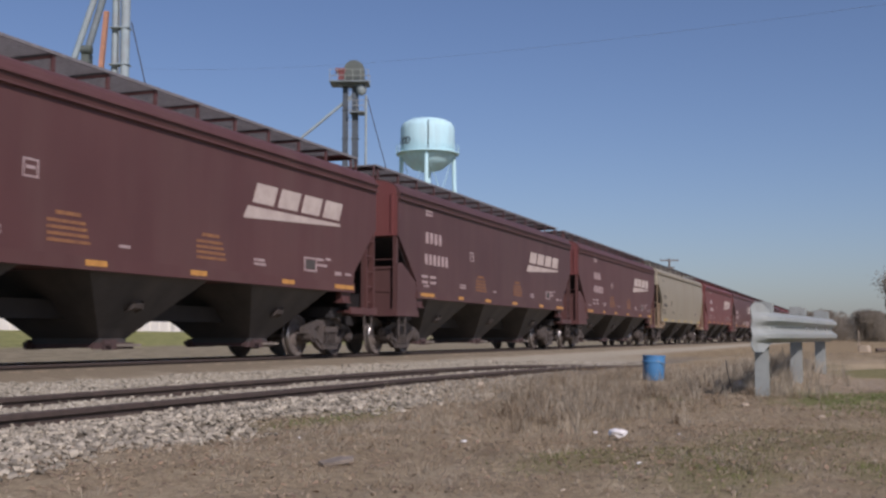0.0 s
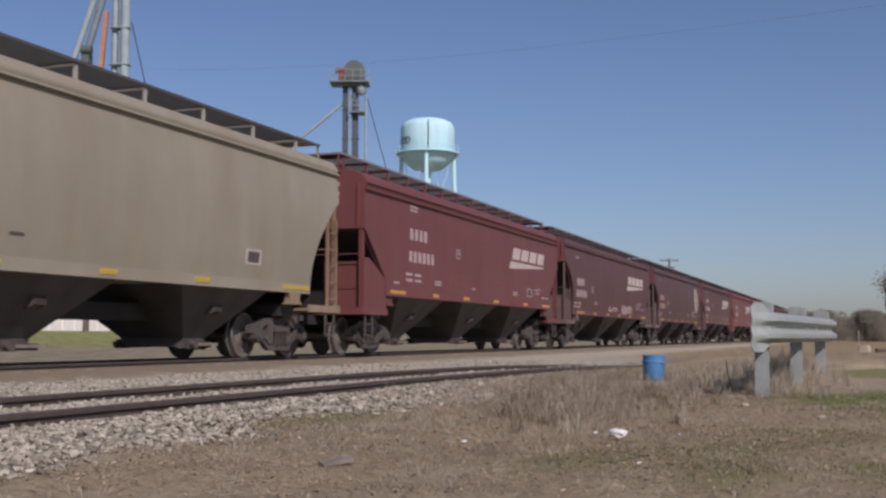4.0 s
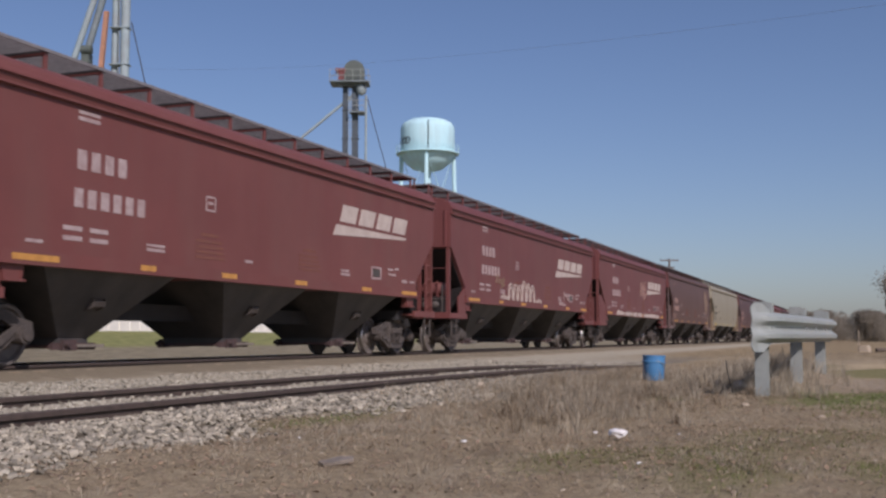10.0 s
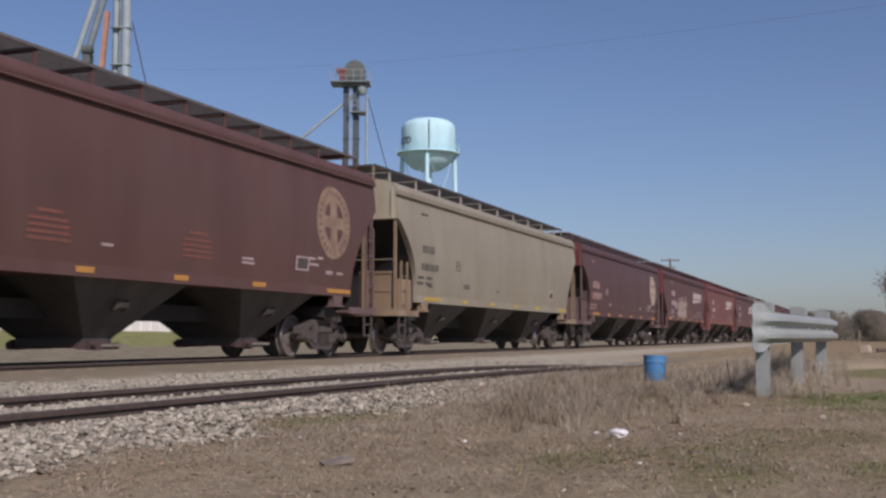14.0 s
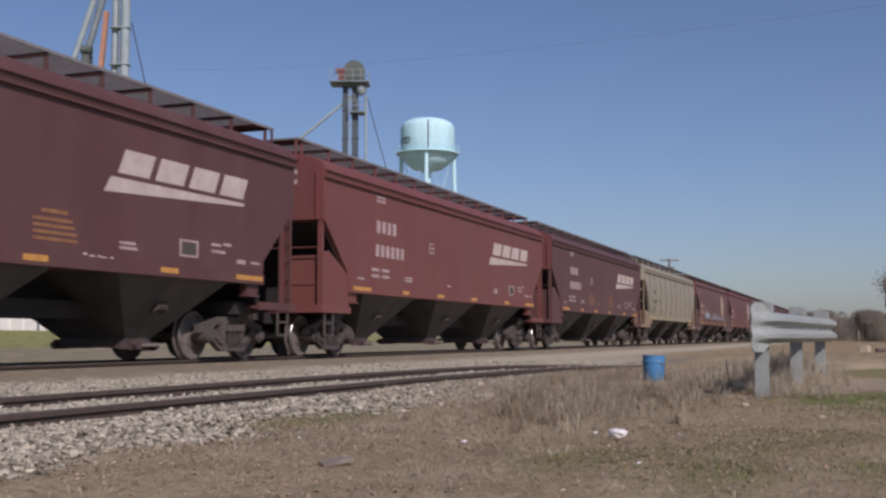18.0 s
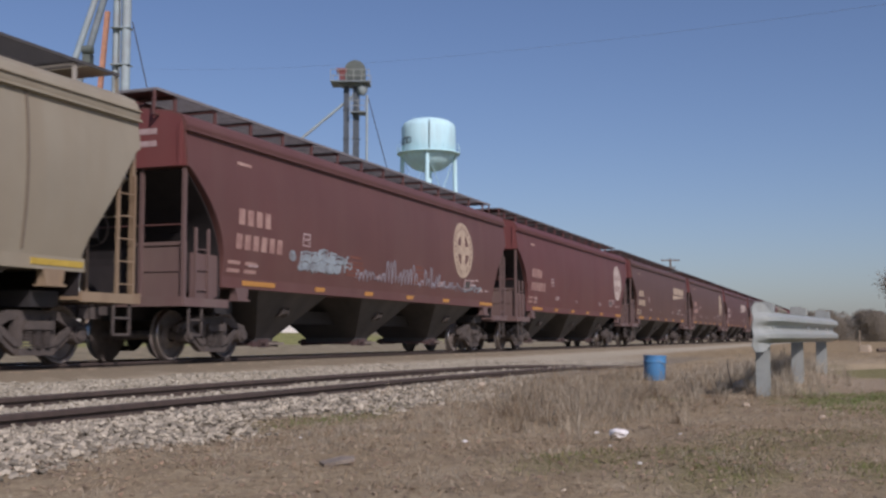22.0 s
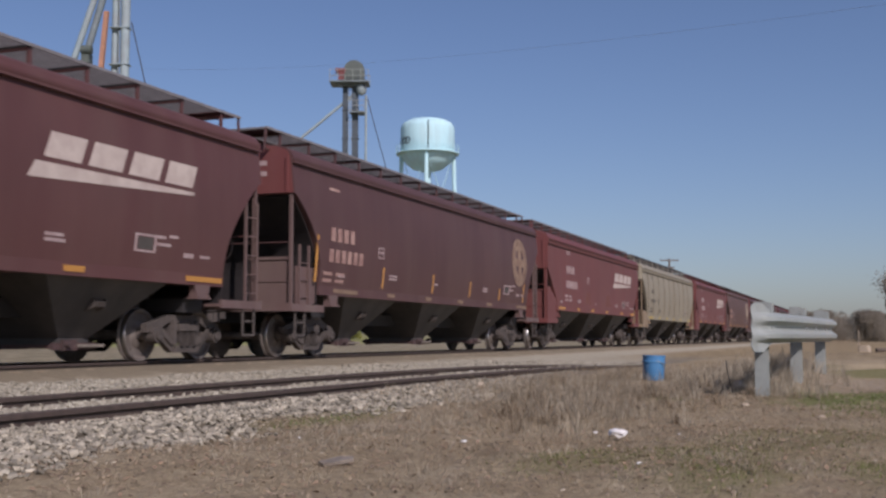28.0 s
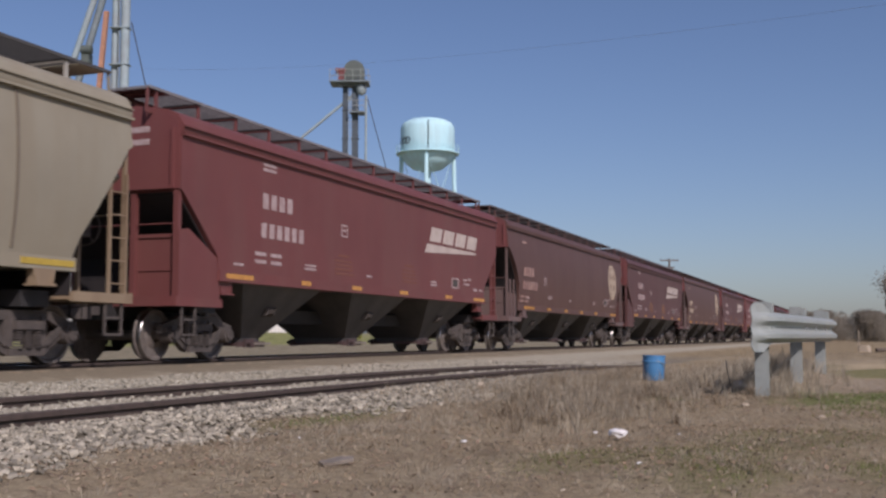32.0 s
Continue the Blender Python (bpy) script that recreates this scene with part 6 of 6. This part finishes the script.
def wooden_post():
    bm = bmesh.new()
    tube(bm, (0, 0, -0.3), (0, 0, 2.5), 0.17, 10, 0.15)
    bmesh.ops.bevel(bm, geom=[e for e in bm.edges if all(v.co.z > 2 for v in e.verts)], offset=0.02, segments=1, affect="EDGES")
    tagged(link("wooden_post", finish(bm, "wooden_post"), M_POLE, None, "", (47.1, 38.0, float(ground_z(47.1, 38.0)))), "stout dark wooden post standing on the lawn", "post")


wooden_post()


# ---- trees and distance ----
M_BARK = mat("grey_bark", (0.13, 0.10, 0.075), (0.08, 0.06, 0.045), 0.9, scale=5)
M_AUTUMN = leafy_mat("brown_autumn_leaves", (0.33, 0.295, 0.235), (0.26, 0.23, 0.18), 0.95, scale=0.6, bump=0, alpha_rand=0.12)


def tree(name, x, y, h, spread, seed, leafy, label):
    rnd = random.Random(seed)
    t = empty(name, (x, y, float(ground_z(x, y))), label, "tree")
    bm = bmesh.new()
    tips = []

    def grow(p, d, ln, r, depth):
        q = p + d * ln
        tube(bm, p, q, r, 6 if depth < 2 else 4, r * 0.72)
        if depth >= 4:
            tips.append(q)
            return
        if depth >= 2:
            tips.append(q)
        for _ in range(3 if depth < 3 else 2):
            e = Vector((rnd.uniform(-1, 1) * spread, rnd.uniform(-1, 1) * spread, rnd.uniform(0.25, 1.0))).normalized()
            grow(q, (d * 0.55 + e * 0.7).normalized(), ln * rnd.uniform(0.6, 0.82), r * 0.66, depth + 1)

    grow(Vector((0, 0, 0)), Vector((0, 0, 1)), h * 0.27, h * 0.028, 0)
    part("trunk", bm, M_BARK, t)
    if leafy:
        r2 = np.random.default_rng(seed)
        T = np.array([tuple(p) for p in tips])
        k = leafy * 7
        c = T[r2.integers(0, len(T), k)] + r2.normal(0, h * 0.055, (k, 3))
        # lower boughs reach the ground
        m = int(k * 0.5) if leafy > 1000 else 0
        a, z = r2.uniform(0, 2 * np.pi, m), r2.uniform(0.02, 0.85, m)
        r = np.sqrt(r2.uniform(0, 1, m)) * h * 0.42 * spread * np.sqrt(np.clip(1 - (z - 0.35) ** 2 / 0.3, 0.05, 1)) * (1 + 0.32 * np.sin(3 * a + 7 * z + seed) + 0.2 * np.sin(7 * a - 11 * z)) * r2.uniform(0.7, 1.2, m)
        c[:m] = np.stack([r * np.cos(a), r * np.sin(a), z * h], -1)
        c[:, 2] = np.clip(c[:, 2], h * 0.02, None)
        u, w = r2.normal(0, 1, (k, 3)), r2.normal(0, 1, (k, 3))
        s = r2.uniform(0.035, 0.08, k)[:, None]
        u = u / np.linalg.norm(u, axis=1)[:, None] * s
        w = w / np.linalg.norm(w, axis=1)[:, None] * s
        me = bpy.data.meshes.new("crown")
        me.from_pydata(np.stack([c - u, c - w, c + u, c + w], 1).reshape(-1, 3).tolist(), [], (4 * np.arange(k)[:, None] + np.arange(4)).tolist())
        link("crown", me, M_AUTUMN, t)
    return t


def along(px, depth):
    """Ground place by the tangent of its bearing (px, from the view's middle) and its depth."""
    p = FW * depth + RT * (px * depth)
    return p.x, p.y


BUSHY = "round brown autumn tree at the edge of a field"
for i, (u, d, h, s, k) in enumerate(((0.330, 150, 4.6, 1.2, 5200), (0.345, 165, 5.4, 1.1, 5200), (0.358, 175, 4.4, 1.2, 4200), (0.385, 140, 4.6, 1.35, 6200), (0.398, 148, 4.3, 1.3, 6200), (0.412, 150, 3.6, 1.3, 4200), (0.430, 160, 4.0, 1.2, 4200), (0.316, 190, 4.6, 1.2, 4000))):
    x, y = along(u, d)
    tree("tree", x, y, h, s, 60 + i, k, BUSHY)
x, y = along(0.408, 95)
tree("bare_tree", x, y, 7.4, 0.8, 81, 420, "nearly leafless grey tree beside a field")


M_SHRUB = leafy_mat("yellow_green_foliage", (0.34, 0.34, 0.10), (0.22, 0.23, 0.07), 0.8, scale=3, bump=0, alpha_rand=0.3)


def bush(x, y, h, w, seed):
    r2 = np.random.default_rng(seed)
    t = empty("shrub", (x, y, float(ground_z(x, y))), "yellow-green shrub on the grass behind the tracks", "shrub")
    bm = bmesh.new()
    rnd = random.Random(seed)
    for i in range(7):
        tube(bm, (0, 0, 0), (rnd.uniform(-0.4, 0.4) * w, rnd.uniform(-0.4, 0.4) * w, h * rnd.uniform(0.5, 0.9)), 0.02, 5, 0.008)
    part("stem", bm, M_BARK, t)
    k = 2600
    a, r = r2.uniform(0, 2 * np.pi, k), np.sqrt(r2.uniform(0, 1, k)) * w / 2
    c = np.stack([r * np.cos(a), r * np.sin(a), 0.05 + r2.uniform(0, 1, k) * h * (1 - (2 * r / w) ** 2 * 0.7)], -1)
    u, v = r2.normal(0, 0.035, (k, 3)), r2.normal(0, 0.035, (k, 3))
    me = bpy.data.meshes.new("foliage")
    me.from_pydata(np.stack([c - u, c - v, c + u, c + v], 1).reshape(-1, 3).tolist(), [], (4 * np.arange(k)[:, None] + np.arange(4)).tolist())
    link("foliage", me, M_SHRUB, t)


bush(62.0, 30.2, 1.1, 1.9, 3)


def far_woods():
    r2 = np.random.default_rng(5)
    k = 90000
    u = r2.uniform(-0.75, 0.9, k)
    d = r2.uniform(380, 470, k)
    top = 6 + 2.2 * np.sin(u * 37) + 1.5 * np.sin(u * 91 + 1) + 1.0 * np.sin(u * 213)
    z = r2.uniform(0, 1, k) ** 0.8 * top + 0.3
    c = np.stack([FW.x * d + RT.x * u * d, FW.y * d + RT.y * u * d, z], -1)
    a, w = r2.normal(0, 1, (k, 3)), r2.normal(0, 1, (k, 3))
    s = r2.uniform(0.15, 0.45, k)[:, None]
    a, w = a / np.linalg.norm(a, axis=1)[:, None] * s, w / np.linalg.norm(w, axis=1)[:, None] * s
    me = bpy.data.meshes.new("far_woods")
    me.from_pydata(np.stack([c - a, c - w, c + a, c + w], 1).reshape(-1, 3).tolist(), [], (4 * np.arange(k)[:, None] + np.arange(4)).tolist())
    tagged(link("far_woods", me, M_AUTUMN), "distant brown line of woods", "woods", kind="stuff")


far_woods()


def field_bits():
    bm = bmesh.new()
    box(bm, -0.25, 0.25, -0.2, 0.2, -0.1, 0.27)
    bmesh.ops.bevel(bm, geom=bm.edges[:], offset=0.05, segments=2, affect="EDGES")
    x, y = along(0.381, 45)
    tagged(link("concrete_block", finish(bm, "concrete_block"), M_TANROCK, None, "", pose(x, y, 0, 0, 0, -15)), "pale concrete block standing in the stubble", "block")
    bm = bmesh.new()
    tube(bm, (0, 0, 0), (0, 0, 0.9), 0.018, 6)
    x, y = along(0.376, 46)
    tagged(link("marker_stake", finish(bm, "marker_stake"), M_TANROCK, None, "", (x, y, 0)), "thin pale stake beside a concrete block", "stake")
    bm = bmesh.new()
    tube(bm, (-0.3, 0, 0.08), (0.3, 0, 0.1), 0.09, 8, 0.07)
    x, y = along(0.398, 44)
    tagged(link("log", finish(bm, "log"), M_BARK, None, "", pose(x, y, 0, 0, 0, -60)), "dark fallen log lying in stubble", "log")


field_bits()

# ---- motion of the train ----
V0, ACC = 14.62, 0.0178      # speed at the start, and half its growth per second
FIRST = 15.33                # middle of the first car at the start
# how far the train lags behind an even gain of speed
LAG = {0: 0.0, 0.2: 0.0, 1.5: 0.16, 2.7: 0.22, 5.5: 0.43, 6.6: 0.50, 7.9: 0.46, 9.2: 0.40, 9.5: 0.42, 10.0: 0.93, 10.5: 1.0, 11.7: 1.01, 12.9: 0.98, 14.2: 0.83, 16.7: 0.49, 17.9: 0.43, 19.1: 0.34, 20.4: 0.24,
       21.6: 0.16, 22.8: 0.05, 24.1: 0.08, 25.3: 0.14, 27.8: 0.47, 29.1: 0.87, 30.3: 1.32, 31.5: 1.84, 32.0: 2.08}


def run_at(t):
    return V0 * t + ACC * t * t - float(np.interp(t, list(LAG), list(LAG.values())))


def car_place(i):
    half = [HLK[s["kind"]] for s in SPECS]
    return FIRST + sum(half[k] + GAP + half[k + 1] for k in range(i))


def motions():
    for i, car in enumerate(CARS):
        walk(car, [(t, pose(car_place(i) - run_at(t), RAIL_Y, RAIL_Z)) for t in sorted(set(range(33)) | {9.5, 9.75})])
    # wheels roll with the train: one set of keys for each axle of a bogie
    for s, wheels in WHEELS.items():
        rows = [(k / FPS, pose(s * 0.89, 0, 0.457) @ Matrix.Rotation(-run_at(k / FPS) / 0.457, 4, "Y")) for k in range(0, 32 * FPS + 1)]
        walk(wheels[0], rows)
        keys = wheels[0].animation_data
        for w in wheels[1:]:
            w.rotation_mode = "QUATERNION"
            w.animation_data_create()
            w.animation_data.action = keys.action
            w.animation_data.action_slot = keys.action_slot


motions()
